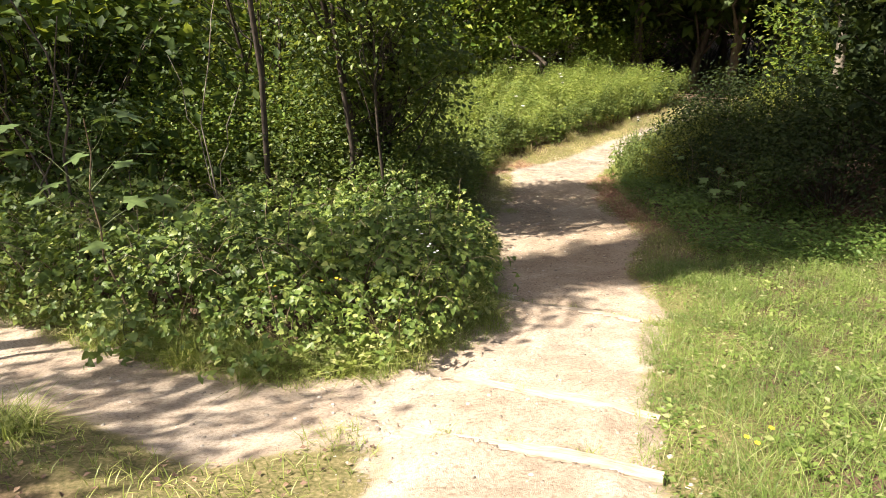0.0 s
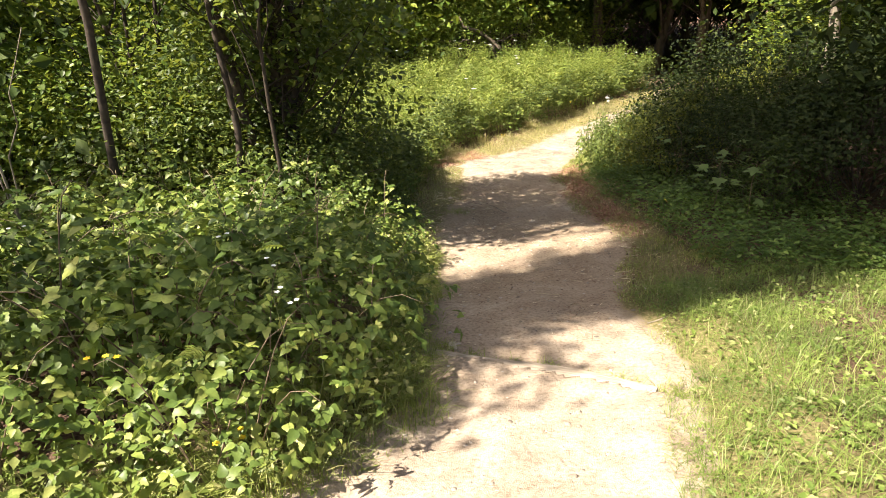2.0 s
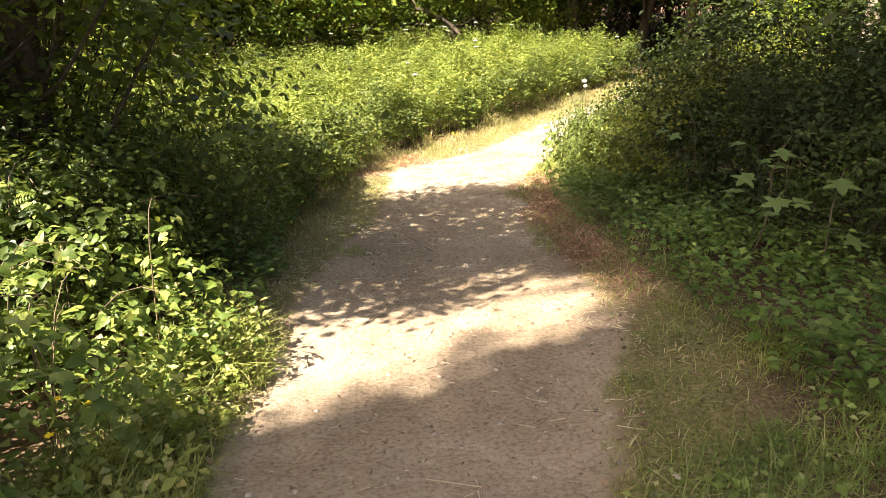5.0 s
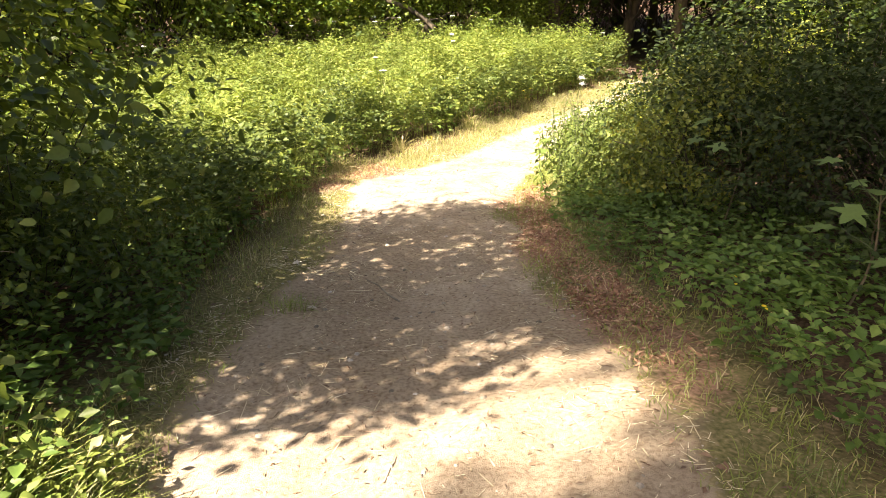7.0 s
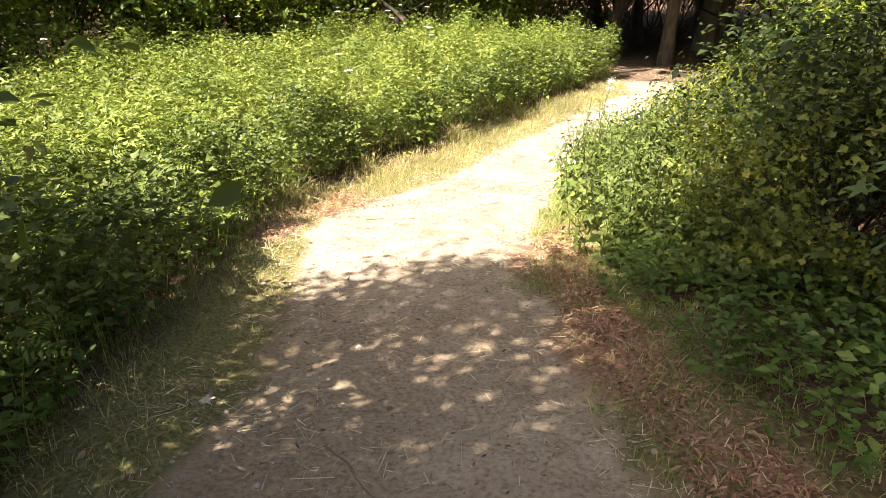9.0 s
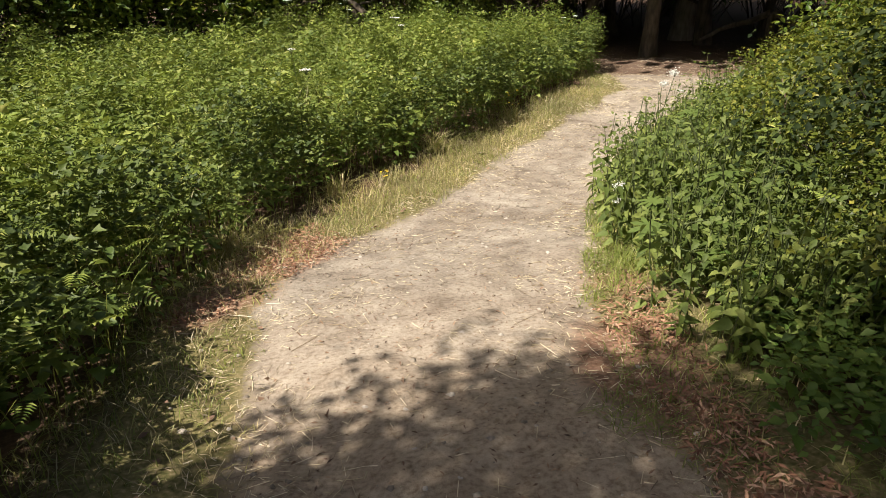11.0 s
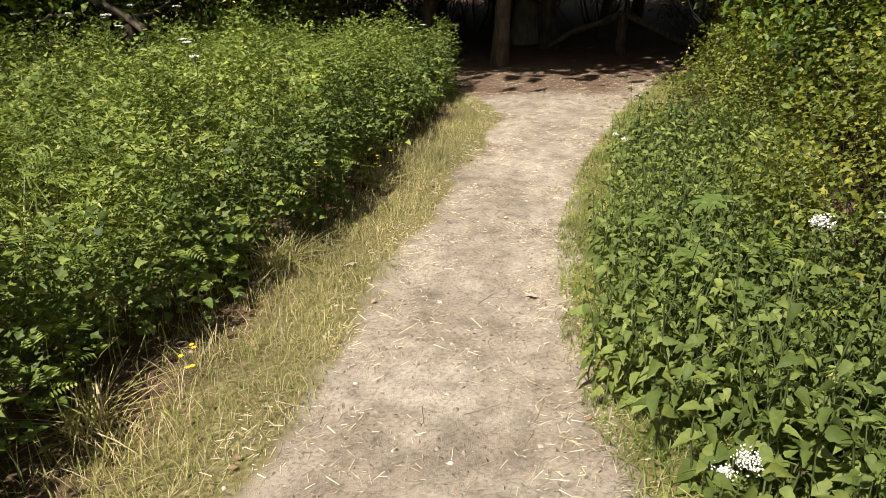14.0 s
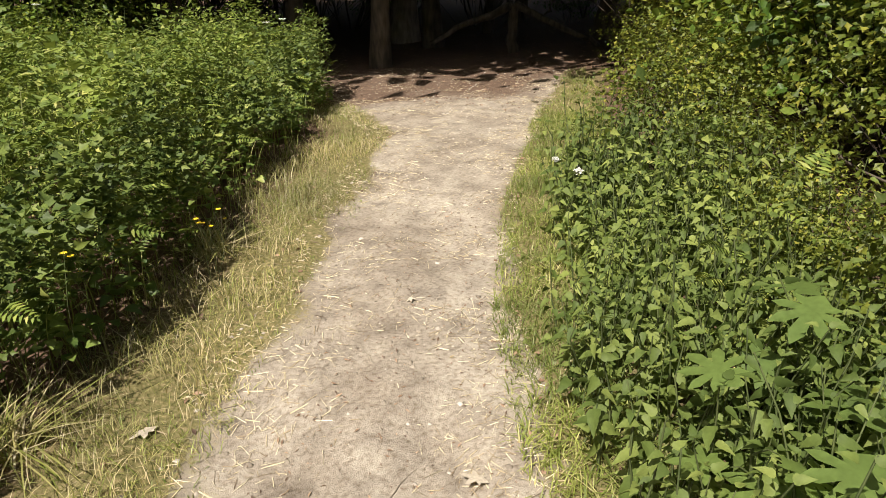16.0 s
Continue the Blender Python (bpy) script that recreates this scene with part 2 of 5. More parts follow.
M_LITTER = island_material("leaf_litter", [(0, (0.10, 0.06, 0.04)), (0.5, (0.22, 0.13, 0.08)), (1, (0.42, 0.28, 0.18))], 0.8)
M_RUST = island_material("rusty_needles", [(0, (0.22, 0.10, 0.055)), (0.6, (0.38, 0.20, 0.12)), (1, (0.55, 0.36, 0.24))], 0.8)
M_DEADLEAF = island_material("dead_leaf", [(0, (0.5, 0.42, 0.32)), (1, (0.62, 0.56, 0.46))], 0.7)


def ground_material():
    m, n, l, b = material("earth_and_turf")
    pos = n.new("ShaderNodeNewGeometry").outputs["Position"]
    def attr(name):
        a = n.new("ShaderNodeAttribute")
        a.attribute_name = name
        return a.outputs["Fac"]
    big, mid, fine, grit = (noise_node(n, l, s, d, vec=pos) for s, d in ((1.6, 7), (6, 7), (45, 6), (220, 3)))
    earth = ramp(n, [(0.25, (0.34, 0.275, 0.215)), (0.5, (0.445, 0.375, 0.30)), (0.75, (0.515, 0.445, 0.365))])
    l.new(mid.outputs["Fac"], earth.inputs["Fac"])
    silt = ramp(n, [(0.28, (0.235, 0.21, 0.178)), (0.5, (0.36, 0.325, 0.277)), (0.72, (0.45, 0.41, 0.348))])
    l.new(mid.outputs["Fac"], silt.inputs["Fac"])
    tone = ramp(n, [(0.35, (0.82, 0.78, 0.74)), (0.65, (1.1, 1.09, 1.07))])
    l.new(big.outputs["Fac"], tone.inputs["Fac"])
    c = mix_rgb(n, l, attr("silt"), earth.outputs["Color"], silt.outputs["Color"])
    c = mix_rgb(n, l, 1.0, c, tone.outputs["Color"], "MULTIPLY")
    gr = ramp(n, [(0.35, (0.5, 0.47, 0.44)), (0.5, (1.0, 1.0, 1.0)), (0.7, (1.3, 1.29, 1.27))])
    l.new(grit.outputs["Fac"], gr.inputs["Fac"])
    c = mix_rgb(n, l, 0.35, c, gr.outputs["Color"], "MULTIPLY")
    fr = ramp(n, [(0.33, (0.62, 0.57, 0.52)), (0.5, (0.98, 0.96, 0.94)), (0.66, (1.12, 1.11, 1.1))])
    l.new(fine.outputs["Fac"], fr.inputs["Fac"])
    c = mix_rgb(n, l, 0.8, c, fr.outputs["Color"], "MULTIPLY")
    turf = ramp(n, [(0.3, (0.10, 0.10, 0.035)), (0.55, (0.21, 0.18, 0.08)), (0.75, (0.35, 0.275, 0.155))])
    l.new(fine.outputs["Fac"], turf.inputs["Fac"])
    mould = ramp(n, [(0.3, (0.065, 0.042, 0.03)), (0.7, (0.19, 0.118, 0.08))])
    l.new(fine.outputs["Fac"], mould.inputs["Fac"])
    def ragged(name, a, b2):
        m1 = n.new("ShaderNodeMath")
        m1.operation = "MULTIPLY_ADD"
        l.new(fine.outputs["Fac"], m1.inputs[0])
        m1.inputs[1].default_value = a
        l.new(attr(name), m1.inputs[2])
        r1 = ramp(n, [(b2 - 0.12, (0, 0, 0)), (b2 + 0.05, (0.45, 0.45, 0.45)), (b2 + 0.3, (1, 1, 1))])
        l.new(m1.outputs[0], r1.inputs["Fac"])
        return r1.outputs["Color"]
    c = mix_rgb(n, l, ragged("turf", 1.0, 0.82), c, turf.outputs["Color"])
    c = mix_rgb(n, l, attr("litter"), c, mould.outputs["Color"])
    # brown soil of the shaded stretch, with the shade's warm tone put in
    humus_shade = ramp(n, [(0.3, (0.20, 0.138, 0.085)), (0.7, (0.40, 0.305, 0.205))])
    l.new(fine.outputs["Fac"], humus_shade.inputs["Fac"])
    c = mix_rgb(n, l, attr("humus_shade"), c, humus_shade.outputs["Color"])
    red = ramp(n, [(0.35, (0.20, 0.11, 0.07)), (0.7, (0.40, 0.25, 0.17))])
    l.new(fine.outputs["Fac"], red.inputs["Fac"])
    c = mix_rgb(n, l, ragged("rust", 0.7, 0.62), c, red.outputs["Color"])
    l.new(c, b.inputs["Base Color"])
    b.inputs["Roughness"].default_value = 0.95
    b.inputs["Specular IOR Level"].default_value = 0.15
    add = n.new("ShaderNodeMath")
    add.operation = "ADD"
    l.new(fine.outputs["Fac"], add.inputs[0])
    l.new(grit.outputs["Fac"], add.inputs[1])
    bp = n.new("ShaderNodeBump")
    bp.inputs["Strength"].default_value, bp.inputs["Distance"].default_value = 0.5, 0.02
    l.new(add.outputs[0], bp.inputs["Height"])
    l.new(bp.outputs[0], b.inputs["Normal"])
    return m


M_GROUND = ground_material()


# ---- mesh tools ----
class Geo:
    """Collects triangles and turns them into one mesh."""
    def __init__(self):
        self.v, self.f, self.n = [], [], 0

    def add(self, v, f):
        self.v.append(np.asarray(v, np.float32).reshape(-1, 3))
        self.f.append(np.asarray(f, np.int32).reshape(-1, 3) + self.n)
        self.n += len(self.v[-1])
        return self

    def mesh(self, name, mat, smooth=False):
        v, f = np.concatenate(self.v), np.concatenate(self.f)
        me = bpy.data.meshes.new(name)
        me.vertices.add(len(v))
        me.vertices.foreach_set("co", v.ravel())
        me.loops.add(f.size)
        me.loops.foreach_set("vertex_index", f.ravel())
        me.polygons.add(len(f))
        me.polygons.foreach_set("loop_start", np.arange(0, f.size, 3, dtype=np.int32))
        me.update(calc_edges=True)
        if smooth:
            me.polygons.foreach_set("use_smooth", np.ones(len(f), bool))
        me.materials.append(mat)
        return me


def part(name, geo, mat, parent=None, label="", smooth=False):
    ob = new(name, geo.mesh(name, mat, smooth))
    if parent is not None:
        ob.parent = parent
    if label:
        tagged(ob, label)
    return ob


def unit(a):
    return a / np.maximum(np.linalg.norm(a, axis=-1, keepdims=True), 1e-9)


def lay(tmpl, pos, way, nrm, size):
    """Copies of a leaf (vertices, triangles) at pos, growing along way, its face towards nrm."""
    tv, tf = tmpl
    way = unit(way)
    x = unit(np.cross(way, nrm))
    z = np.cross(x, way)
    s = np.broadcast_to(np.asarray(size, float).reshape(-1, 1, 1), (len(pos), 1, 1))
    v = pos[:, None, :] + s * (tv[None, :, 0:1] * x[:, None, :] + tv[None, :, 1:2] * way[:, None, :] + tv[None, :, 2:3] * z[:, None, :])
    f = tf[None] + (np.arange(len(pos)) * len(tv))[:, None, None]
    return v.reshape(-1, 3), f.reshape(-1, 3)


def outline_leaf(half, fold=0.18, droop=0.12):
    """A leaf from half its outline (x, y), mirrored about a folded midrib."""
    ys = [p[1] for p in half]
    mid = [(0, y, -droop * y * y) for y in ys]
    left = [(-p[0], p[1], fold * p[0] - droop * p[1] ** 2) for p in half]
    right = [(p[0], p[1], fold * p[0] - droop * p[1] ** 2) for p in half]
    k = len(half)
    f = []
    for i in range(k - 1):
        for side, flip in ((k, 0), (2 * k, 1)):
            quad = (i, side + i, side + i + 1, i + 1)
            for t in ((quad[0], quad[1], quad[2]), (quad[0], quad[2], quad[3])):
                a, b2, c = t
                f.append((a, c, b2) if flip else t)
    v = np.array(mid + left + right, float)
    f = [t for t in f if len({tuple(v[i]) for i in t}) == 3]
    return v, np.array(f)


SMALL = (np.array([(0, 0, 0), (-0.3, 0.5, 0.1), (0, 1, -0.1), (0.3, 0.5, 0.1)]), np.array([(0, 2, 1), (0, 3, 2)]))
OVATE = outline_leaf([(0.0, 0), (0.36, 0.25), (0.34, 0.55), (0.0, 1.0)])
SERRATE = outline_leaf([(0.0, 0), (0.27, 0.1), (0.36, 0.32), (0.22, 0.68), (0.0, 1.0)], 0.2, 0.28)
NETTLE = outline_leaf([(0.0, 0), (0.22, 0.07), (0.29, 0.26), (0.22, 0.38), (0.22, 0.52), (0.1, 0.76), (0.0, 1.0)], 0.3, 0.35)
TOOTHED = outline_leaf([(0.0, 0), (0.22, 0.03), (0.36, 0.17), (0.38, 0.35), (0.30, 0.41), (0.31, 0.55), (0.21, 0.63), (0.19, 0.77), (0.0, 1.0)], 0.25, 0.3)
LEAFLET = (np.array([(0, 0, 0), (-0.27, 0.26, 0.07), (-0.25, 0.62, 0.04), (0, 1, -0.14), (0.25, 0.62, 0.04), (0.27, 0.26, 0.07)]), np.array([(0, 2, 1), (0, 3, 2), (0, 4, 3), (0, 5, 4)]))
LOBED = (np.array([(0, 0, 0), (-0.42, 0.42, 0.1), (-0.18, 0.55, 0.03), (0, 1, -0.12), (0.18, 0.55, 0.03), (0.42, 0.42, 0.1)]), np.array([(0, 2, 1), (0, 3, 2), (0, 4, 3), (0, 5, 4)]))
NARROW = (np.array([(0, 0, 0), (-0.13, 0.45, 0.04), (0, 1, -0.18), (0.13, 0.45, 0.04)]), np.array([(0, 2, 1), (0, 3, 2)]))


def palmate(lobes, depth, droop=0.15):
    """A lobed leaf: points round a centre, long at each lobe and short between."""
    pts = [(0, 0, 0), (0, 0.42, 0.03)]
    rim = []
    for i, (ang, ln) in enumerate(lobes):
        for da, k in ((-13, 0.72), (-6, 0.86), (0, 1.0), (6, 0.86), (13, 0.72)):
            rim.append((ang + da, ln * k))
        if i < len(lobes) - 1:
            rim.append(((ang + lobes[i + 1][0]) / 2, min(ln, lobes[i + 1][1]) * depth))
    for a, r in rim:
        x, y = r * math.sin(radians(a)), 0.42 + r * math.cos(radians(a))
        pts.append((x, y, 0.03 - droop * (x * x + (y - 0.42) ** 2)))
    k = len(rim)
    f = [(1, 3 + i, 2 + i) for i in range(k - 1)] + [(1, 2, 0), (1, 0, 1 + k)]
    return np.array(pts), np.array(f)


MAPLE = palmate([(-118, 0.36), (-58, 0.55), (0, 0.62), (58, 0.55), (118, 0.36)], 0.52)
HOGWEED = palmate([(-128, 0.42), (-85, 0.55), (-42, 0.62), (0, 0.70), (42, 0.62), (85, 0.55), (128, 0.42)], 0.36, 0.22)


def blade(bend=0.5, width=0.035):
    """A grass blade, one long, that bends over along +x."""
    v = []
    for t in (0, 0.4, 0.75):
        w = width * (1 - 0.5 * t)
        v += [(bend * t * t, -w, t * (1 - 0.25 * bend * t)), (bend * t * t, w, t * (1 - 0.25 * bend * t))]
    v.append((bend, 0, 1 - 0.25 * bend))
    return np.array(v), np.array([(0, 1, 3), (0, 3, 2), (2, 3, 5), (2, 5, 4), (4, 5, 6)])


def lay_blades(x, y, z, length, bend=0.5, width=0.035, r=rng):
    """Grass blades standing at the points, bent every way."""
    g = Geo()
    kinds = [blade(bend * k, width) for k in (0.4, 1.0, 1.7)]
    pick = r.integers(0, 3, len(x))
    for i, (tv, tf) in enumerate(kinds):
        q = pick == i
        n = int(q.sum())
        if not n:
            continue
        a = r.uniform(0, 2 * np.pi, n)
        c, s = np.cos(a)[:, None], np.sin(a)[:, None]
        ln = length[q][:, None]
        wide = np.maximum(ln, 0.12)
        px, py, pz = tv[None, :, 0] * ln, tv[None, :, 1] * wide, tv[None, :, 2] * ln
        v = np.stack([x[q][:, None] + c * px - s * py, y[q][:, None] + s * px + c * py, z[q][:, None] + pz], -1)
        g.add(v, (tf[None] + (np.arange(n) * len(tv))[:, None, None]))
    return g


def tube(g, pts, radii, sides=6):
    """A round, tapering limb along the points."""
    pts = np.asarray(pts, float)
    d = unit(np.gradient(pts, axis=0))
    ref = np.array([0.3, 0.9, 0.1]) if abs(d[0][2]) > 0.7 else np.array([0, 0, 1.0])
    a = unit(np.cross(d, ref))
    b = np.cross(d, a)
    t = np.arange(sides) * 2 * np.pi / sides
    v = pts[:, None] + np.asarray(radii)[:, None, None] * (np.cos(t)[None, :, None] * a[:, None] + np.sin(t)[None, :, None] * b[:, None])
    f = []
    for i in range(len(pts) - 1):
        for j in range(sides):
            p, q = i * sides + j, i * sides + (j + 1) % sides
            f += [(p, q, q + sides), (p, q + sides, p + sides)]
    g.add(v, f)


def bent(p, q, sag=0.1, n=6, r=rng, wobble=0.02):
    """Points from p to q with a natural bend."""
    p, q = np.asarray(p, float), np.asarray(q, float)
    t = np.linspace(0, 1, n)[:, None]
    ln = np.linalg.norm(q - p)
    off = r.normal(0, 1, 3) * sag * ln
    wob = r.normal(0, wobble, (n, 3)) * ln
    wob[0] = 0
    return p + (q - p) * t + off * np.sin(np.pi * t) + wob


def thing(name, label, category, group="", kind=""):
    return tagged(new(name), label, category, group, kind)


def place(ob, x, y, z, turn=0, s=1, sz=None, tilt=0):
    ob.matrix_basis = pose(x, y, z, tilt, 0, turn) @ Matrix.Diagonal((s, s, sz or s, 1))
    return ob


def spots(n, poly, r=rng, gap=0.0):
    """Random places in a polygon, at least gap apart."""
    xs, ys = [p[0] for p in poly], [p[1] for p in poly]
    out = []
    tries = 0
    if gap == 0:
        x, y = r.uniform(min(xs), max(xs), n * 6), r.uniform(min(ys), max(ys), n * 6)
        q = inside(x, y, poly)
        return x[q][:n], y[q][:n]
    while len(out) < n and tries < n * 60:
        tries += 1
        x, y = r.uniform(min(xs), max(xs)), r.uniform(min(ys), max(ys))
        if inside(np.array([x]), np.array([y]), poly)[0] and all((x - a) ** 2 + (y - b) ** 2 > gap * gap for a, b in out):
            out.append((x, y))
    a = np.array(out)
    return a[:, 0], a[:, 1]


# ---- ground ----
def build_ground():
    def axis(lo, hi, step, far):
        fine = np.arange(lo, hi, step)
        grow = step * 1.22 ** np.arange(1, 60)
        out = np.cumsum(grow)
        out = out[out < far]
        return np.concatenate([(lo - out)[::-1], fine, hi + out])
    gx, gy = axis(-4.5, 10.5, 0.08, 600), axis(-0.8, 24, 0.075, 600)
    gx, gy = np.union1d(gx, np.arange(-0.58, 2.2, 0.0403)), np.union1d(gy, np.arange(1.61, 5.8, 0.0383))
    X, Y = np.meshgrid(gx, gy)
    d = off_path(X, Y)
    Z = ground(X, Y, d)
    v = np.stack([X, Y, Z], -1).reshape(-1, 3)
    nx, ny = len(gx), len(gy)
    i = (np.arange(ny - 1)[:, None] * nx + np.arange(nx - 1)[None]).ravel()
    f = np.concatenate([np.stack([i, i + 1, i + nx + 1], 1), np.stack([i, i + nx + 1, i + nx], 1)])
    g = Geo().add(v, f)
    ob = part("ground", g, M_GROUND, smooth=True)
    tagged(ob, "trodden pale earth path through turf and leaf mould", "ground", kind="structure")
    rag = d + 0.06 * waves(X, Y, 3.1, 8) + 0.035 * waves(X, Y, 11.0, 9) + 0.03 * waves(X, Y, 23.0, 19)
    woods = np.clip((X * 0.35 + Y - 24.7 + 0.5 * waves(X, Y, 2.0, 10)) / 1.6, 0, 1)
    # mould under the plants; begins close in to paint the hedge foot's shade too
    deep = np.clip((d - 0.5) / 0.35, 0, 1)
    rust_r = np.clip(1 - seg_dist(X, Y, [(3.0, 8.6), (2.95, 10.3), (3.05, 12.2), (3.5, 13.3)]) / 0.35, 0, 1) * 1.2
    rust_l = np.clip(1 - seg_dist(X, Y, [(1.2, 13.6), (1.6, 14.6), (2.1, 15.2)]) / 0.4, 0, 1)
    rust = np.clip((rust_r + rust_l) * (0.7 + 0.5 * waves(X, Y, 5.0, 12)), 0, 0.8)
    # the brown mask follows the path's shaded stretch and warms its shade
    for name, val in (("turf", np.clip(rag / 0.26 + 0.15, 0, 1)), ("litter", np.maximum(woods * 0.9, deep)), ("rust", rust * (1 - woods)), ("silt", np.interp(Y + 0.5 * waves(X, Y, 1.2, 41), [11.5, 14.0], [0.0, 0.9])), ("humus_shade", np.interp(Y, [4.6, 6.0, 9.0, 11.6, 13.0], [0, 0.5, 0.65, 0.7, 0]) * np.clip(0.75 + 0.4 * waves(X, Y, 2.2, 14), 0, 1) * (rag < 0.1))):
        a = ob.data.attributes.new(name, "FLOAT", "POINT")
        a.data.foreach_set("value", val.astype(np.float32).ravel())
    return ob


build_ground()


def timber_step(a, b, width, rise):
    """A weathered beam that holds a step's edge, sunk in the path."""
    a, b = Vector((*a, 0)), Vector((*b, 0))
    ln = (b - a).length
    bm = bmesh.new()
    n = 12
    rings = []
    for i in range(n + 1):
        t = i / n - 0.5
        w = width / 2 * (1 + 0.08 * math.sin(7 * t + ln))
        dz, dy = 0.008 * math.sin(9 * t), 0.02 * math.sin(4 * t + 1)
        prof = [(-w, -0.12), (w, -0.12), (w, -0.015), (w * 0.8, 0.0), (-w * 0.8, 0.002), (-w, -0.012)]
        rings.append([bm.verts.new((t * ln, p + dy, q + dz)) for p, q in prof])
    for r0, r1 in zip(rings, rings[1:]):
        for j in range(6):
            bm.faces.new((r0[j], r0[(j + 1) % 6], r1[(j + 1) % 6], r1[j]))
    bm.faces.new(rings[0])
    bm.faces.new(rings[-1][::-1])
    bmesh.ops.recalc_face_normals(bm, faces=bm.faces)
    me = bpy.data.meshes.new("timber_step")
    bm.to_mesh(me)
    bm.free()
    me.materials.append(M_TIMBER)
    ob = tagged(new("timber_step", me), "weathered pale timber beam sunk across the path as a step", "step", "path steps")
    mid = (a + b) / 2
    za, zb, zm = (float(ground(p.x - 0.03, p.y - 0.05)) for p in (a, b, mid))
    ob.matrix_basis = Matrix.LocRotScale((mid.x, mid.y, (za + zb + zm) / 3 + rise), Euler((0, -math.atan2(zb - za, ln), math.atan2(b.y - a.y, b.x - a.x))), None)
    return ob


timber_step((-0.22, 2.58), (0.98, 2.0), 0.075, 0.008)
timber_step((0.08, 3.42), (1.2, 2.70), 0.075, 0.012)
timber_step((0.48, 5.64), (1.74, 4.83), 0.085, 0.008)


# ---- plants ----
def bramble(seed, rad=0.62, h=0.95, leaves=600, size=(0.026, 0.072)):
    """A thicket of arching canes with toothed leaves in threes."""
    r = np.random.default_rng(seed)
    ob = thing("bramble_bush", "dense green bramble bush with arching canes and toothed leaves", "bush", "brambles beside the path")
    for k in range(6):
        a = r.uniform(0, 6.28)
        p0 = np.array([r.normal(0, 0.12), r.normal(0, 0.12), -0.1])
        reach = r.uniform(0.5, 1.1) * rad
        q = np.array([math.cos(a) * reach, math.sin(a) * reach, h * r.uniform(0.5, 0.9)])
        t = np.linspace(0, 1, 7)[:, None]
        pts = p0 + (q - p0) * t
        pts[:, 2] = p0[2] + (q[2] - p0[2]) * np.sin(t[:, 0] * 1.9) / math.sin(1.9) * 1.0
        canes = Geo()
        tube(canes, pts, np.linspace(0.005, 0.0015, 7), 4)
        part("cane", canes, M_CANE, ob)
    g = Geo()
    n = leaves // 3
    u = unit(r.normal(0, 1, (n, 3)))
    u[:, 2] = np.abs(u[:, 2]) * 1.1 - 0.25
    rr = r.uniform(0.35, 1.0, n) ** 0.45
    lump = 1 + 0.16 * np.sin(5 * u[:, 0] + seed) + 0.14 * np.sin(6 * u[:, 1] + 2 * seed)
    c = u * (rr * lump)[:, None] * np.array([rad, rad, h * 0.62]) + np.array([0, 0, h * 0.38])
    c[:, 2] = np.maximum(c[:, 2], 0.03)
    face = unit(u * 0.7 + np.array([0, 0, 0.9]) + r.normal(0, 0.45, (n, 3)))
    out = unit(np.cross(face, r.normal(0, 1, (n, 3))))
    side = np.cross(face, out)
    sz = r.uniform(*size, n)
    for ang in (-1.15, 0, 1.15):
        w = out * math.cos(ang) + side * math.sin(ang) + r.normal(0, 0.12, (n, 3))
        g.add(*lay(TOOTHED, c + w * 0.01, w, face + r.normal(0, 0.3, (n, 3)), sz * (1.12 if ang == 0 else 0.92)))
    part("foliage", g, M_BRAMBLE, ob)
    return ob


def nettle_clump(seed, rad=0.35, h=0.75, stems=21):
    """Upright stems with pairs of pointed, toothed leaves."""
    r = np.random.default_rng(seed)
    ob = thing("nettle_clump", "tall green nettles with toothed drooping leaves beside the path", "plant", "nettles beside the path")
    g = Geo()
    for k in range(stems):
        a, q = r.uniform(0, 6.28), rad * math.sqrt(r.uniform(0, 1))
        p0 = np.array([q * math.cos(a), q * math.sin(a), -0.05])
        top = p0 + np.array([r.normal(0, 0.10), r.normal(0, 0.10), h * r.uniform(0.6, 1.08)])
        pts = bent(p0, top, 0.04, 6, r)
        st = Geo()
        tube(st, pts, np.linspace(0.0045, 0.002, 6), 4)
        part("stem", st, M_STEM, ob)
        m = 9
        for i in range(m):
            t = 0.22 + 0.78 * i / (m - 1)
            c = p0 + (top - p0) * t
            base = a + i * 1.57
            s = (0.088 - 0.046 * t ** 2) * r.uniform(0.6, 1.2)
            for sg in (0, math.pi):
                w = np.array([[math.cos(base + sg), math.sin(base + sg), -0.35 + 0.8 * (t > 0.93) + r.normal(0, 0.3)]])
                g.add(*lay(NETTLE, c[None] + w * 0.012, w, np.array([[0, 0, 1.0]]) + r.normal(0, 0.45, (1, 3)), s))
    part("foliage", g, M_NETTLE, ob)
    return ob


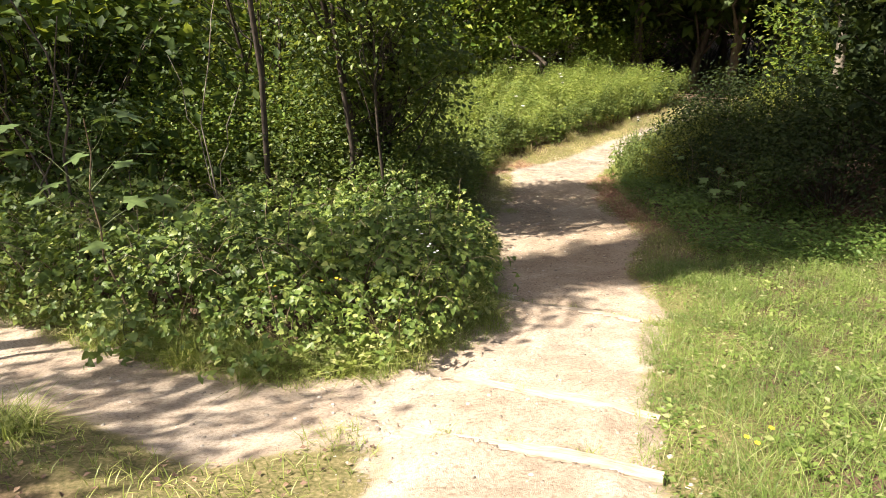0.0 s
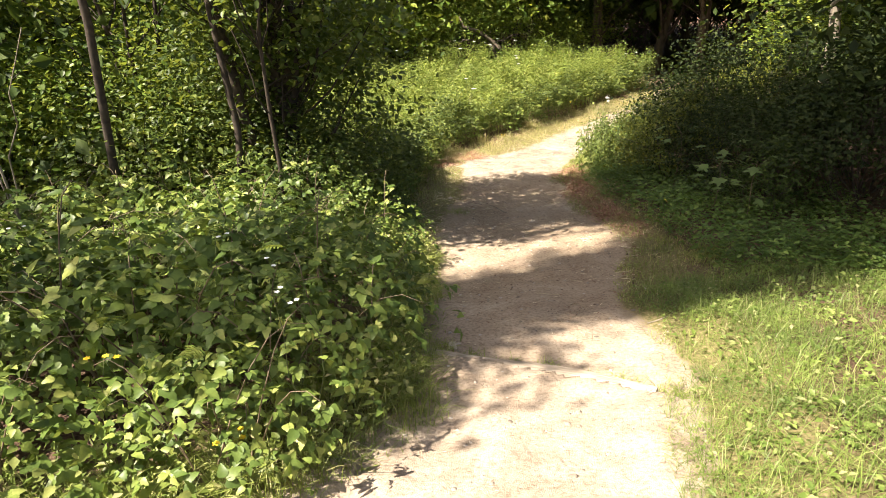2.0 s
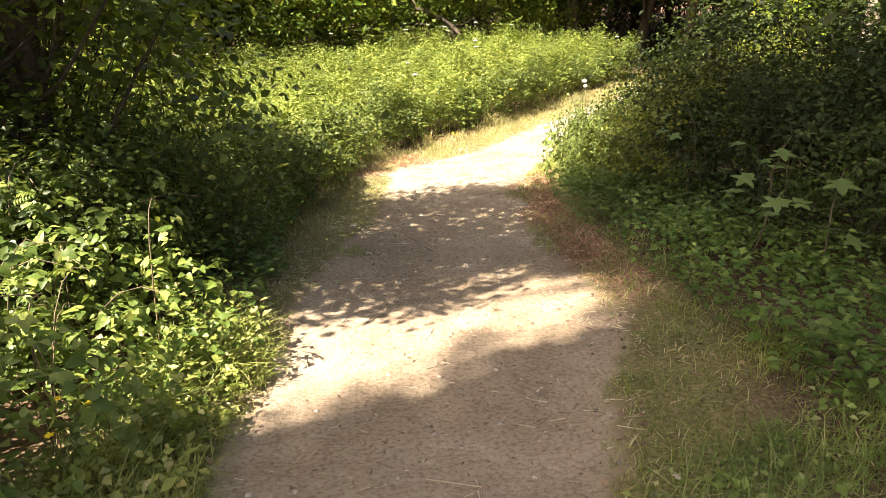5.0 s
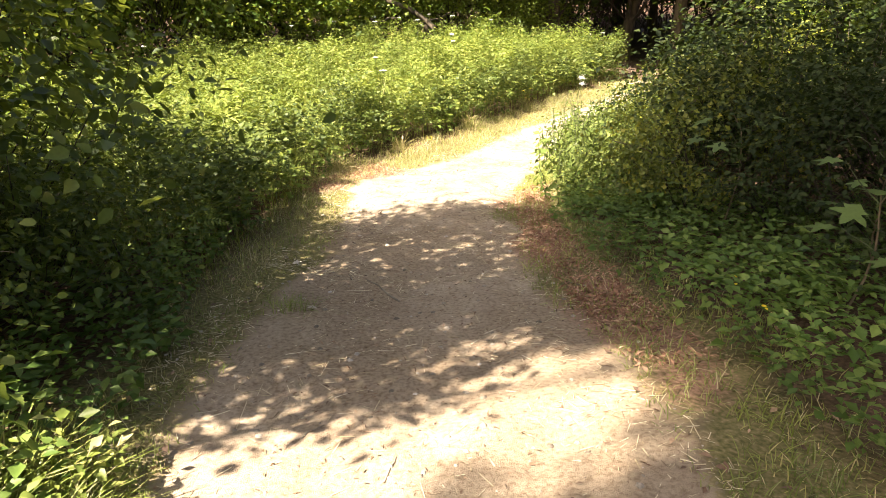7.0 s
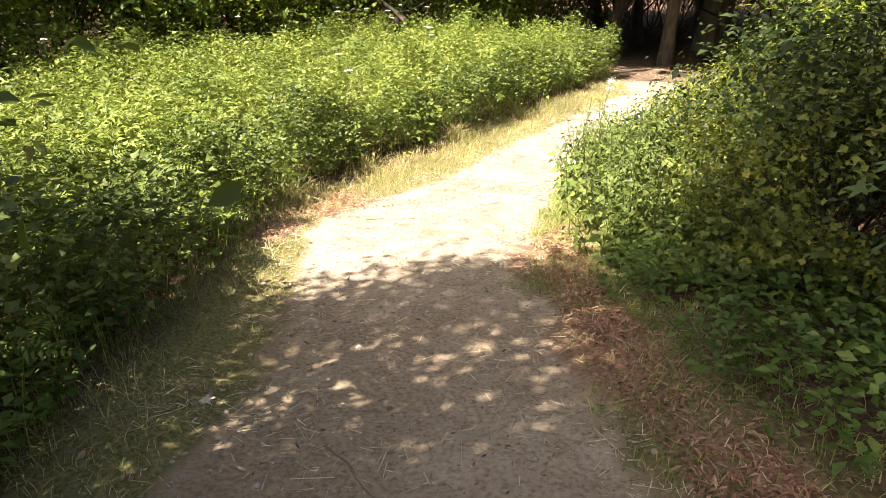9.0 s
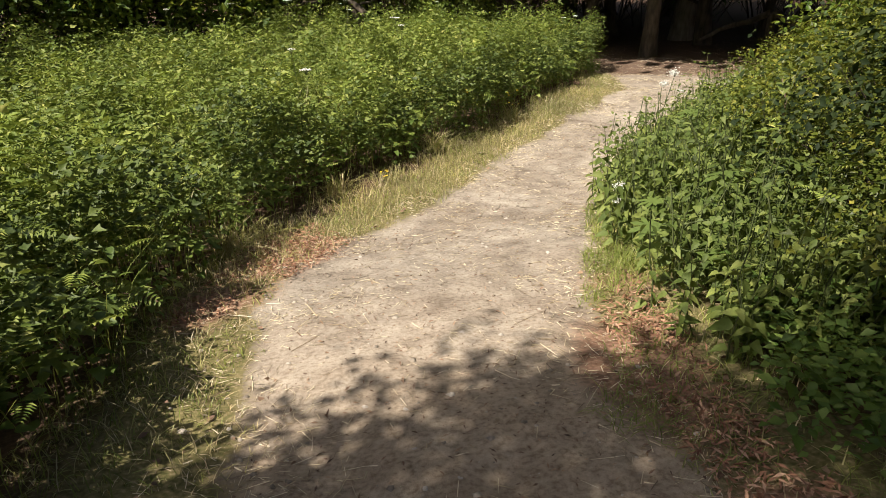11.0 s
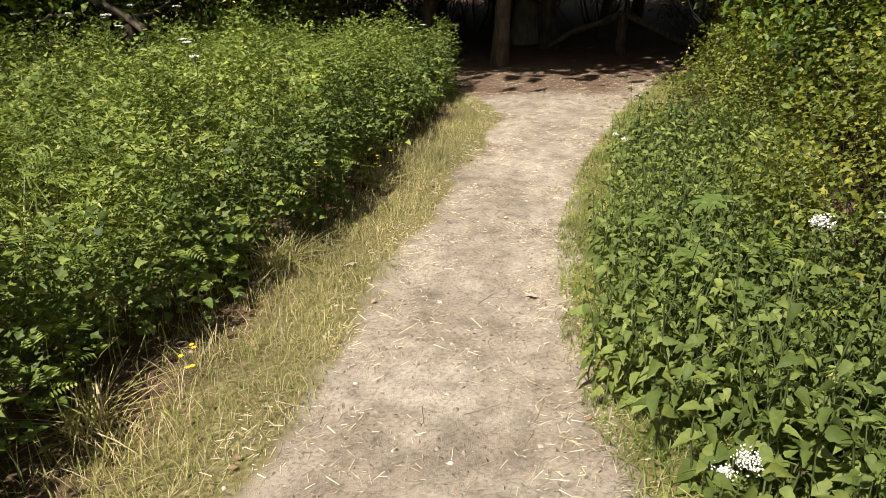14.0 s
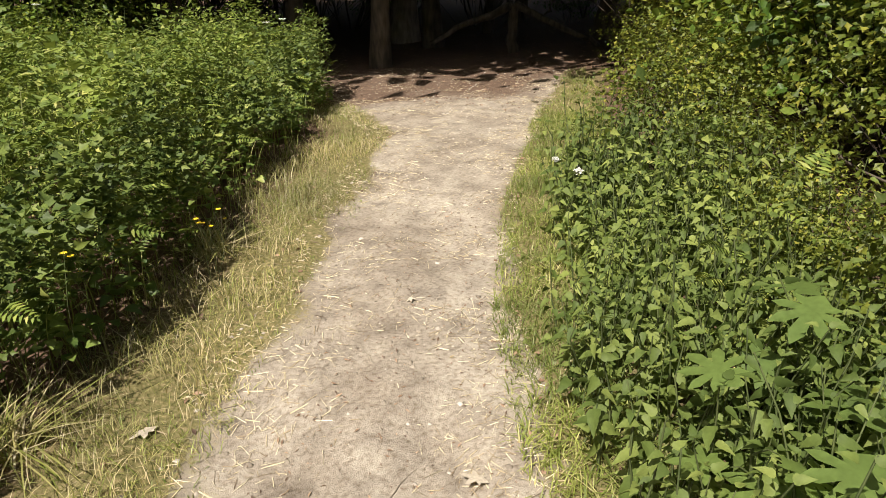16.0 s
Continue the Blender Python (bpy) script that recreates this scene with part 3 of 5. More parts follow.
def shrub(seed, name, label, group, mat, rad=0.9, h=1.5, leaves=5000, size=(0.028, 0.052), tmpl=SMALL, clumps=46, stems=5, bark=M_BARK, loose=1.0):
    """A leafy shrub: branching stems and small leaves in sprays, with gaps."""
    r = np.random.default_rng(seed)
    ob = thing(name, label, "bush", group)
    wood, g = Geo(), Geo()
    u = unit(r.normal(0, 1, (clumps, 3)))
    u[:, 2] = np.abs(u[:, 2]) * 1.2 - 0.45
    rr = r.uniform(0.55, 1.0, clumps) ** 0.6
    c = u * rr[:, None] * np.array([rad, rad, h * 0.55]) + np.array([0, 0, h * 0.5])
    c[:, 2] = np.clip(c[:, 2], 0.08, h * 1.05)
    for k in range(stems):
        a = r.uniform(0, 6.28)
        tip = c[k * 3 % clumps]
        stem = Geo()
        tube(stem, bent((0.1 * math.cos(a), 0.1 * math.sin(a), -0.1), tip, 0.12, 6, r), np.linspace(0.014, 0.004, 6), 5)
        part("stem", stem, bark, ob)
    for k in range(clumps):
        tip = c[k] * np.array([1.08, 1.08, 1.05])
        tube(wood, bent((c[k][0] * 0.3, c[k][1] * 0.3, max(c[k][2] - 0.35 * h, 0.05)), tip, 0.08, 4, r), np.linspace(0.006, 0.0015, 4), 3)
    per = leaves // clumps
    for k in range(clumps):
        way = unit(u[k] + np.array([0, 0, 0.35]))
        along = r.uniform(-1, 1.3, (per, 1))
        spread = r.normal(0, 1, (per, 3)) * np.array([0.16, 0.16, 0.06]) * rad * 1.2 * loose
        p = c[k] + way * along * 0.22 * rad + spread
        p[:, 2] = np.maximum(p[:, 2], 0.02)
        nr = unit(np.array([0, 0, 0.8]) + u[k] * 0.5 + r.normal(0, 0.5, (per, 3)))
        w = np.cross(nr, r.normal(0, 1, (per, 3)))
        g.add(*lay(tmpl, p, w, nr, r.uniform(*size, per)))
    part("twig_mass", wood, M_TWIG, ob)
    part("foliage", g, mat, ob)
    return ob


def tree(seed, label, group, h=7.0, low=1.2, rad=2.4, leaves=9000, size=(0.07, 0.13), mat=M_TREE, trunk_r=0.09, stems=1, clumps=70, lean=0.0, bark=M_BARK, tmpl=SMALL):
    """A tree: tapering stems, limbs, and a crown of leafy sprays with gaps."""
    r = np.random.default_rng(seed)
    ob = thing("tree", label, "tree", group)
    limbs, g = Geo(), Geo()
    u = unit(r.normal(0, 1, (clumps, 3)))
    rr = r.uniform(0.35, 1.0, clumps) ** 0.55
    mid, half = (h + low) / 2, (h - low) / 2
    c = u * rr[:, None] * np.array([rad, rad, half]) + np.array([lean, 0, mid])
    axes = []
    for k in range(stems):
        a = 6.28 * k / max(stems, 1) + r.uniform(0, 1)
        spread = 0.0 if stems == 1 else 0.22
        p0 = np.array([spread * math.cos(a) * 0.5, spread * math.sin(a) * 0.5, -0.25])
        top = np.array([lean + math.cos(a) * spread * 3.4, math.sin(a) * spread * 3.4, h * r.uniform(0.8, 0.92)])
        pts = bent(p0, top, 0.03, 9, r, 0.006)
        rad0 = trunk_r if stems == 1 else trunk_r * r.uniform(0.6, 1)
        prof = np.linspace(rad0, rad0 * 0.25, 9)
        prof[0] *= 1.35
        trunk = Geo()
        tube(trunk, pts, prof, 8)
        part("trunk", trunk, bark, ob, smooth=True)
        axes.append(pts)
    for k in range(clumps):
        pts = axes[k % len(axes)]
        i = int(np.clip(np.searchsorted(pts[:, 2], c[k][2] - 0.22 * h), 1, 7))
        limb = Geo() if k < 7 else limbs
        tube(limb, bent(pts[i], c[k] + u[k] * 0.15, 0.08, 5, r), np.linspace(trunk_r * (0.4 if k < 7 else 0.2), 0.006, 5), 4)
        if k < 7:
            part("limb", limb, bark, ob)
    per = leaves // clumps
    for k in range(clumps):
        p = c[k] + r.normal(0, 1, (per, 3)) * np.array([0.21, 0.21, 0.11]) * rad
        nr = unit(np.array([0, 0, 1.0]) + r.normal(0, 0.5, (per, 3)))
        w = np.cross(nr, r.normal(0, 1, (per, 3))) + np.array([0, 0, -0.25])
        g.add(*lay(tmpl, p, w, nr, r.uniform(*size, per) * 1.15))
    part("twig_mass", limbs, M_TWIG, ob)
    part("crown", g, mat, ob)
    return ob


def scatter(makers, pts, zoff=-0.03, smin=0.85, smax=1.2, flat=None, seed=1):
    """Stand things of a few makes at the places; later ones are copies of the first."""
    r = np.random.default_rng(seed)
    made = []
    for i, (x, y, *s) in enumerate(pts):
        k = i % len(makers)
        if k >= len(made):
            made.append(makers[k]())
            ob = made[k]
        else:
            ob = None
        sc = (s[0] if s else 1.0) * r.uniform(smin, smax)
        m = pose(x, y, float(ground(x, y)) + zoff, 0, 0, r.uniform(0, 360)) @ Matrix.Diagonal((sc, sc, sc * r.uniform(0.92, 1.08), 1))
        if ob is not None:
            ob.matrix_basis = m
        else:
            copy_thing(made[k], m)
    return made


# brambles
BR_POLY = [(-5.6, 6.3), (-4.2, 5.5), (-2.65, 4.6), (-1.8, 4.15), (-1.1, 3.8), (-0.5, 3.9), (0.0, 4.5), (0.15, 5.0), (0.12, 6.4), (0.15, 7.4), (0.05, 8.4), (-1.2, 8.9), (-3, 8.6), (-6.0, 9.5)]
bx, by = spots(75, BR_POLY, gap=0.46)
edge = seg_dist(bx, by, SIDE_U + FOOT_L[:2])
scatter([lambda k=k: bramble(20 + k) for k in range(5)], [(x, y, 0.72 + 0.34 * min(1, e / 0.9)) for x, y, e in zip(bx, by, edge)], seed=3)

mbx = [(-0.6, 12.1, 0.8), (0.1, 12.6, 0.68), (-1.3, 12.8, 0.85), (0.3, 13.6, 0.7), (-0.5, 13.5, 0.85), (-1.5, 14.2, 0.9), (0.5, 14.7, 0.72), (-0.2, 14.6, 0.85), (0.8, 15.6, 0.72), (0.1, 15.6, 0.88), (-1.0, 15.5, 0.92), (1.4, 16.4, 0.72), (0.6, 16.6, 0.9), (-0.4, 16.8, 0.95), (2.3, 17.2, 0.7), (-2.0, 16.2, 0.95), (3.2, 18.1, 0.68), (0.2, 11.4, 0.6)]
scatter([lambda k=k: bramble(26 + k) for k in range(3)], mbx, seed=13)

# meadow
ME_POLY = FOOT_L[2:] + [(8.9, 24.4), (5.5, 25.4), (2.0, 24.2), (-1.2, 21.5), (-3.5, 17.5), (-4.2, 13.0), (-2.0, 11.2)]


def meadow():
    r = np.random.default_rng(31)
    x, y = spots(7000, ME_POLY, r)
    thin = (r.random(len(x)) < 0.85 + 0.6 * waves(x, y, 5.0, 34)) & (seg_dist(x, y, FOOT_L) > 0.1 + 0.06 * waves(x, y, 4.0, 36))
    x, y = x[thin], y[thin]
    e = seg_dist(x, y, FOOT_L)
    n = len(x)
    hgt = (0.6 + 0.4 * np.clip(e / 0.6, 0, 1)) * (0.78 + 0.17 * waves(x, y, 1.7, 33) + 0.24 * waves(x, y, 5.0, 34) + 0.32 * r.random(n))
    z0 = ground(x, y)
    per = 42
    low = (0.12 + 0.48 * np.clip(1 - e / 0.6, 0, 1))[:, None]
    t = low + (1 - low) * r.random((n, per)) ** 0.6
    a = r.uniform(0, 6.28, (n, per))
    rad = r.uniform(0.02, 0.14, (n, per)) * (1.25 - 0.4 * t)
    p = np.stack([x[:, None] + rad * np.cos(a), y[:, None] + rad * np.sin(a), z0[:, None] + hgt[:, None] * t], -1).reshape(-1, 3)
    w = np.stack([np.cos(a), np.sin(a), r.uniform(-0.3, 0.9, (n, per))], -1).reshape(-1, 3)
    nr = np.array([0, 0, 1.0]) + r.normal(0, 0.55, p.shape)
    sz = np.repeat(r.uniform(0.7, 1.3, n), per) * r.uniform(0.024, 0.062, n * per)
    wide = np.repeat(r.random(n) < 0.4, per)
    # plants near the foot take broad leaves and the shade-darkened green
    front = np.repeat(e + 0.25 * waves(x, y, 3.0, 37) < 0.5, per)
    for name, label, mat, q, shape in (("meadow_herbs", "tall bright green meadow herbs with feathery leaves", M_MEADOW, ~front, NARROW), ("meadow_edge_plants", "broad-leaved plants along the meadow's edge, green darkened as its shadow side", M_SHADED_EDGE, front, LOBED)):
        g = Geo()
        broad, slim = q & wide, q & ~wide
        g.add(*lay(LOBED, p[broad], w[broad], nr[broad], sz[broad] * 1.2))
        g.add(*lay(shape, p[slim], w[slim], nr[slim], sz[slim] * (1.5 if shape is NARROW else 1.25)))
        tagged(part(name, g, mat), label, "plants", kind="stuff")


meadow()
mx, my = spots(9000, ME_POLY)
ob = part("meadow_grass", lay_blades(mx, my, ground(mx, my), rng.uniform(0.6, 1.2, len(mx)) * (0.4 + 0.6 * np.clip(seg_dist(mx, my, FOOT_L) / 0.8, 0, 1)), 0.4, 0.006), M_GRASS)
tagged(ob, "tall meadow grass among green herbs", "grass", kind="stuff")


def frond_leaf(pairs=7):
    """A feathery leaf: leaflets in pairs along a rib."""
    v, f = [], []
    for i in range(pairs):
        y = 0.18 + 0.72 * i / (pairs - 1)
        ln = 0.34 * (1 - 0.75 * i / (pairs - 1)) + 0.05
        for sg in (-1, 1):
            k = len(v)
            v += [(0, y, -0.2 * y * y), (sg * ln * 0.5, y + 0.02 - 0.03, 0.02 - 0.2 * y * y), (sg * ln, y + ln * 0.35, -0.06 - 0.2 * y * y), (sg * ln * 0.45, y + 0.09, 0.02 - 0.2 * y * y)]
            f += [(k, k + 1, k + 2), (k, k + 2, k + 3)]
    return np.array(v), np.array(f)


FROND = frond_leaf()


def fronds(name, label, poly, n, h, size, mat, seed):
    r = np.random.default_rng(seed)
    x, y = spots(n, poly, r)
    n = len(x)
    a = r.uniform(0, 6.28, n)
    e = np.clip(0.5 + seg_dist(x, y, FOOT_L + FOOT_R[::-1]) / 1.0, 0, 1)
    p = np.stack([x, y, ground(x, y) + r.uniform(*h, n) * e], -1)
    w = np.stack([np.cos(a), np.sin(a), r.uniform(-0.2, 0.7, n)], -1)
    g = Geo().add(*lay(FROND, p, w, np.array([0, 0, 1.0]) + r.normal(0, 0.25, (n, 3)), r.uniform(*size, n)))
    tagged(part(name, g, mat), label, "plants", kind="stuff")


fronds("feathery_leaves", "feathery pale green leaves over the meadow", ME_POLY, 5200, (0.5, 1.02), (0.07, 0.2), M_MEADOW, 38)
fronds("feathery_leaves", "feathery cut leaves among the nettles", [(3.6, 12.3), (3.9, 13.3), (4.7, 15.1), (5.7, 16.3), (6.8, 17.2), (7.6, 17.9), (8.0, 17.3), (6.4, 15.6), (5.3, 14.2), (4.6, 12.6), (4.2, 11.6)], 90, (0.35, 0.85), (0.1, 0.2), M_MEADOW, 39)
fronds("feathery_leaves", "feathery cut leaves among the brambles", BR_POLY, 110, (0.6, 1.05), (0.1, 0.2), M_MEADOW, 40)


# turf
def turf(name, label, poly, n, lo, hi, mat, near=0.0, far=9.0, width=0.02, bend=0.7, seed=5, clumpy=0.6):
    r = np.random.default_rng(seed)
    x, y = spots(n, poly, r)
    d = off_path(x, y) + 0.12 * waves(x, y, 5.0, seed + 50)
    keep = (d > near) & (d < far) & (r.random(len(x)) < 1 - clumpy + clumpy * (0.5 + 0.6 * waves(x, y, 6.0, seed)) * 1.3)
    x, y, d = x[keep], y[keep], d[keep]
    ln = r.uniform(lo, hi, len(x)) * (0.45 + 0.55 * np.clip((d - near) / 0.5, 0, 1))
    ob = part(name, lay_blades(x, y, ground(x, y) - 0.005, ln, bend, width, r), mat)
    tagged(ob, label, "grass", kind="stuff")


LUSH = [(0.6, 0.2), (5.5, 0.2), (6.5, 7.0), (3.6, 7.2), (2.2, 6.6), (1.8, 5.0), (1.0, 2.5)]
turf("lush_grass", "lush bright green grass beside the path", LUSH, 90000, 0.05, 0.18, M_LAWN, -0.06, 9, 0.0125, 1.1, 61, 0.75)
RSTRIP = PATH_R[6:22] + [(12.5, 22.0), (9.3, 19.0), (7.6, 17.9), (6.7, 17.1), (5.7, 16.2), (4.8, 15.0), (4.0, 13.3), (3.8, 11), (3.8, 7.0), (2.4, 6.2)]
turf("verge_grass", "short mixed green and dry grass along the path", RSTRIP, 34000, 0.03, 0.11, M_GRASS, -0.08, 1.0, 0.02, 0.9, 62, 0.9)
turf("dry_verge_grass", "short dry straw-coloured grass along the path", RSTRIP, 11000, 0.02, 0.07, M_DRY, -0.1, 1.0, 0.022, 1.0, 63, 0.7)
LSTRIP = PATH_L[6:22] + [(8.4, 23.4), (6.2, 20.7), (4.8, 19.2), (3.4, 17.8), (2.1, 16.7), (1.3, 15.5), (0.9, 14.0), (0.5, 12.0), (0.2, 10.0), (0.2, 5.0)]
turf("verge_grass", "green and straw grass strip between path and meadow", LSTRIP, 24000, 0.02, 0.11, M_DRY, 0.04, 1.0, 0.018, 0.9, 64, 1.0)
turf("verge_grass", "short green grass along the path", LSTRIP, 24000, 0.02, 0.10, M_GRASS, 0.08, 1.0, 0.02, 0.9, 65, 1.0)
BANKL = [(-6, 6.2), (-4.2, 5.0), (-2.65, 4.1), (-1.1, 3.3), (-0.4, 3.4), (0.6, 4.7), (0.75, 8.5), (0.2, 8.5), (0.1, 5.2), (-0.6, 4.2), (-1.2, 4.0), (-2.8, 4.8), (-4.4, 5.8)]
turf("bank_grass", "long green grass at the foot of the brambles", BANKL, 16000, 0.12, 0.34, M_GRASS, 0.02, 1.0, 0.015, 0.9, 66, 0.6)
NEARL = [(-5, 4.0), (-3.05, 3.3), (-2.45, 3.0), (-1.8, 2.55), (-1.1, 2.25), (-0.3, 2.5), (-0.4, 1.2), (-0.7, 0.0), (-5, 0.0)]
turf("rough_grass", "sparse short rough grass on bare trampled earth", NEARL, 9000, 0.03, 0.10, M_GRASS, 0.0, 3.0, 0.025, 0.9, 67, 0.8)

turf("verge_grass", "bright short green grass beside the nettles", PATH_R[14:21] + [(9.4, 19.1), (7.6, 18.0), (6.7, 17.2), (5.7, 16.3), (4.75, 15.05), (3.85, 13.2)], 20000, 0.05, 0.15, M_GRASS, -0.03, 0.8, 0.024, 0.9, 68, 0.45)
turf("edge_grass", "sparse trodden grass at the lawn's worn edge", LUSH, 16000, 0.02, 0.07, M_LAWN, -0.3, 0.12, 0.018, 1.0, 71, 1.0)
turf("edge_grass", "short grass creeping over the path's shaded edge", BANKL, 9000, 0.03, 0.12, M_GRASS, -0.28, 0.15, 0.018, 1.0, 74, 1.0)
turf("edge_grass", "sparse trodden grass at the path's worn edge", LSTRIP, 12000, 0.02, 0.07, M_GRASS, -0.3, 0.1, 0.02, 1.0, 72, 1.0)
turf("edge_grass", "sparse trodden grass at the verge's worn edge", RSTRIP, 12000, 0.02, 0.07, M_GRASS, -0.3, 0.1, 0.02, 1.0, 73, 1.0)
turf("verge_grass", "golden dry grass between path and meadow", PATH_L[13:21] + [(6.3, 20.6), (4.9, 19.1), (3.55, 17.7), (2.25, 16.6), (1.4, 15.5), (1.1, 14.2)], 13000, 0.05, 0.2, M_DRY, 0.1, 0.9, 0.013, 0.7, 69, 0.8)

# right-hand bushes
HAW = lambda k: shrub(40 + k, "hawthorn_bush", "small-leaved yellow-green hawthorn bush", "bushes along the path", M_HAWTHORN, leaves=5000, size=(0.032, 0.062), tmpl=LOBED, clumps=72, loose=0.6)
pts = []
for x, y, s1 in [(4.15, 11.6, 0.8), (4.3, 12.6, 0.75), (4.8, 13.6, 0.7), (5.4, 14.2, 0.85), (5.9, 15.2, 0.85), (6.5, 16.2, 0.8), (7.3, 17.0, 0.78), (8.1, 17.8, 0.8), (9.3, 18.6, 0.85), (6.3, 14.2, 1.15), (7.0, 15.2, 1.2), (8.0, 16.0, 1.2), (9.2, 17.2, 1.2), (10.5, 19.0, 1.1), (11.5, 20.0, 1.2), (12.8, 21.2, 1.2)]:
    pts.append((x + 0.32, y - 0.18, s1))
scatter([lambda k=k: HAW(k) for k in range(4)], pts, seed=4)
nx_, ny_ = spots(62, [(3.5, 12.2), (3.82, 13.3), (4.66, 15.12), (5.68, 16.36), (6.7, 17.22), (7.55, 17.95), (8.0, 17.3), (6.4, 15.6), (5.3, 14.2), (4.6, 12.6), (4.2, 11.6)], gap=0.27)
scatter([lambda k=k: nettle_clump(70 + k) for k in range(5)], list(zip(nx_, ny_)), seed=5)

scatter([lambda: nettle_clump(78, 0.4, 1.15, 20), lambda: nettle_clump(79, 0.35, 1.3, 18)], [(7.1, 24.2), (6.4, 24.4), (5.7, 24.7), (7.7, 24.3), (4.3, 24.6), (2.2, 23.9), (0.6, 23.2), (-1.4, 20.9), (-2.6, 18.6), (3.4, 24.9)], seed=28)

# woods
# near-black leaf colour does the shading for these right-hand bushes
YEW = lambda k: shrub(60 + k, "yew_bush", "dense dark yew bush, its leaf colour darkened further for shade", "dark bushes beside the path", M_SHADED_YEW, 1.15, 2.2, 4200, (0.045, 0.08), SMALL, 60, bark=M_TWIG)
# same shrub as LIGHTB in size, coloured dark to stand for shade
DARK = lambda k: shrub(90 + k, "shade_bush", "leafy bush under the trees, tree shade put into its dark green", "bushes under the trees", M_SHADED_TREE, 1.15, 2.2, 2300, (0.06, 0.11), SMALL, 50)
LIGHTB = lambda k: shrub(95 + k, "wood_bush", "light green leafy bush at the edge of the wood", "bushes at the wood's edge", M_TREE, 1.15, 2.2, 3200, (0.05, 0.09), LEAFLET, 60)
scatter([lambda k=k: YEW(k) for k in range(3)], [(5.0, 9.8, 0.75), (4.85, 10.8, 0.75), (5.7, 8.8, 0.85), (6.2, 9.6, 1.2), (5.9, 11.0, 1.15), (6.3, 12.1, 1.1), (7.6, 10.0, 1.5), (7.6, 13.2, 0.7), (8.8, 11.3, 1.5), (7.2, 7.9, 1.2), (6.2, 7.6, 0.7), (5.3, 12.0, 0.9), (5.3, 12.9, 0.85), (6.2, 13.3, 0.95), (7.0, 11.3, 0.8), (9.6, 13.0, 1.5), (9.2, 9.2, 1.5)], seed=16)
darks = [(4.7, 8.9, 0.45), (9.8, 14.2, 1.5), (10.5, 16.5, 1.5), (12, 18, 1.5), (-6.0, 12.0, 1.2), (-5.6, 9.3, 1.15), (-6.8, 8.0, 1.1), (-4.9, 8.3, 0.8), (13.5, 20, 1.5), (15.5, 21.5, 1.5)]
# rows added to keep the far wood dark over its sunlit ground
darks += [(8.5 + 1.6 * k, 34 + math.sin(k * 2.1), 1.6) for k in range(7)]
darks += [(-14 + 3.2 * k, 41 + 3 * math.sin(k * 1.7), 2.3) for k in range(17)]
wx, wy = spots(9, [(5.5, 30.5), (9.5, 29.5), (10.5, 33), (6, 34)], gap=1.1)
darks += [(x, y, 1.7) for x, y in zip(wx, wy)]
wx, wy = spots(16, [(8, 32), (14, 33), (19, 30), (20, 24), (24, 26), (22, 38), (6, 38)], gap=1.9)
darks += [(x, y, 1.5) for x, y in zip(wx, wy)]
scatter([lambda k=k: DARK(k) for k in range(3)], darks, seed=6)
lights = [(-2.9, 9.6, 0.95), (-4.3, 10.2, 1.1), (-2.6, 12.8, 1.15), (-3.9, 8.9, 0.9), (-4.2, 13.6, 1.2), (-3.3, 11.2, 1.0), (-4.8, 15.6, 1.2), (-5.0, 17.5, 1.3), (-3.6, 19.9, 1.3), (-2.4, 22.2, 1.3), (-0.9, 24.2, 1.4), (0.9, 25.4, 1.4), (2.7, 26.2, 1.3), (4.5, 27.0, 1.2), (5.2, 24.7, 0.62), (6.4, 27.2, 1.0), (7.6, 28.2, 1.2), (-3.4, 12.2, 0.8)]
wx, wy = spots(36, [(-15, 5), (-7.2, 9.5), (-6.4, 14), (-6.6, 18), (-4.5, 22), (-1.5, 25.5), (2, 27.5), (6, 29.5), (6, 37), (-8, 36), (-16, 24)], gap=1.7)
FARB = lambda k: shrub(110 + k, "wood_bush", "light green leafy bush inside the wood", "bushes inside the wood", M_TREE, 1.15, 2.2, 2300, (0.065, 0.115), SMALL, 50)
scatter([lambda k=k: FARB(k) for k in range(3)], [(x, y, 1.7) for x, y in zip(wx, wy)], seed=27)
lights += [(11.5, 15.4, 1.7), (9.8, 17.0, 1.3), (13, 16.5, 1.7), (12.5, 13, 1.8), (14.5, 18.5, 1.7)]
scatter([lambda k=k: LIGHTB(k) for k in range(4)], lights, seed=7)
HZB = lambda k: shrub(100 + k, "hazel_bush", "dark green leafy hazel bush at the shaded trunk's foot", "bushes under the hazel", M_HAZEL, 0.95, 1.7, 4200, (0.035, 0.07), LEAFLET, 60, bark=M_TWIG)
scatter([lambda k=k: HZB(k) for k in range(2)], [(-1.0, 9.45, 1.05), (-1.8, 9.7, 1.2), (-0.3, 10.0, 0.6), (-0.55, 8.8, 0.6), (-2.3, 9.0, 0.95), (-1.2, 10.4, 1.3)], seed=26)
T1 = lambda k: tree(120 + k, "leafy broadleaved tree with low sunlit branches", "woodland trees", 7.5, 0.6, 2.6, 6400, (0.10, 0.165), M_TREE, 0.11, 1 + (k % 2) * 2)
scatter([lambda k=k: T1(k) for k in range(4)], [(-6.6, 13.5), (-7.0, 18.5), (-4.6, 22.8), (-1.6, 26.2), (1.6, 27.9), (4.6, 28.8), (-9.5, 15.5), (-9, 22), (-6.5, 28), (-2, 32), (-11, 10), (3.8, 32), (-12, 19), (10.8, 15.0), (13.0, 18.5), (14, 14), (17, 20), (0.0, 25.6), (10.6, 17.0), (7.2, 31.5)], seed=8)
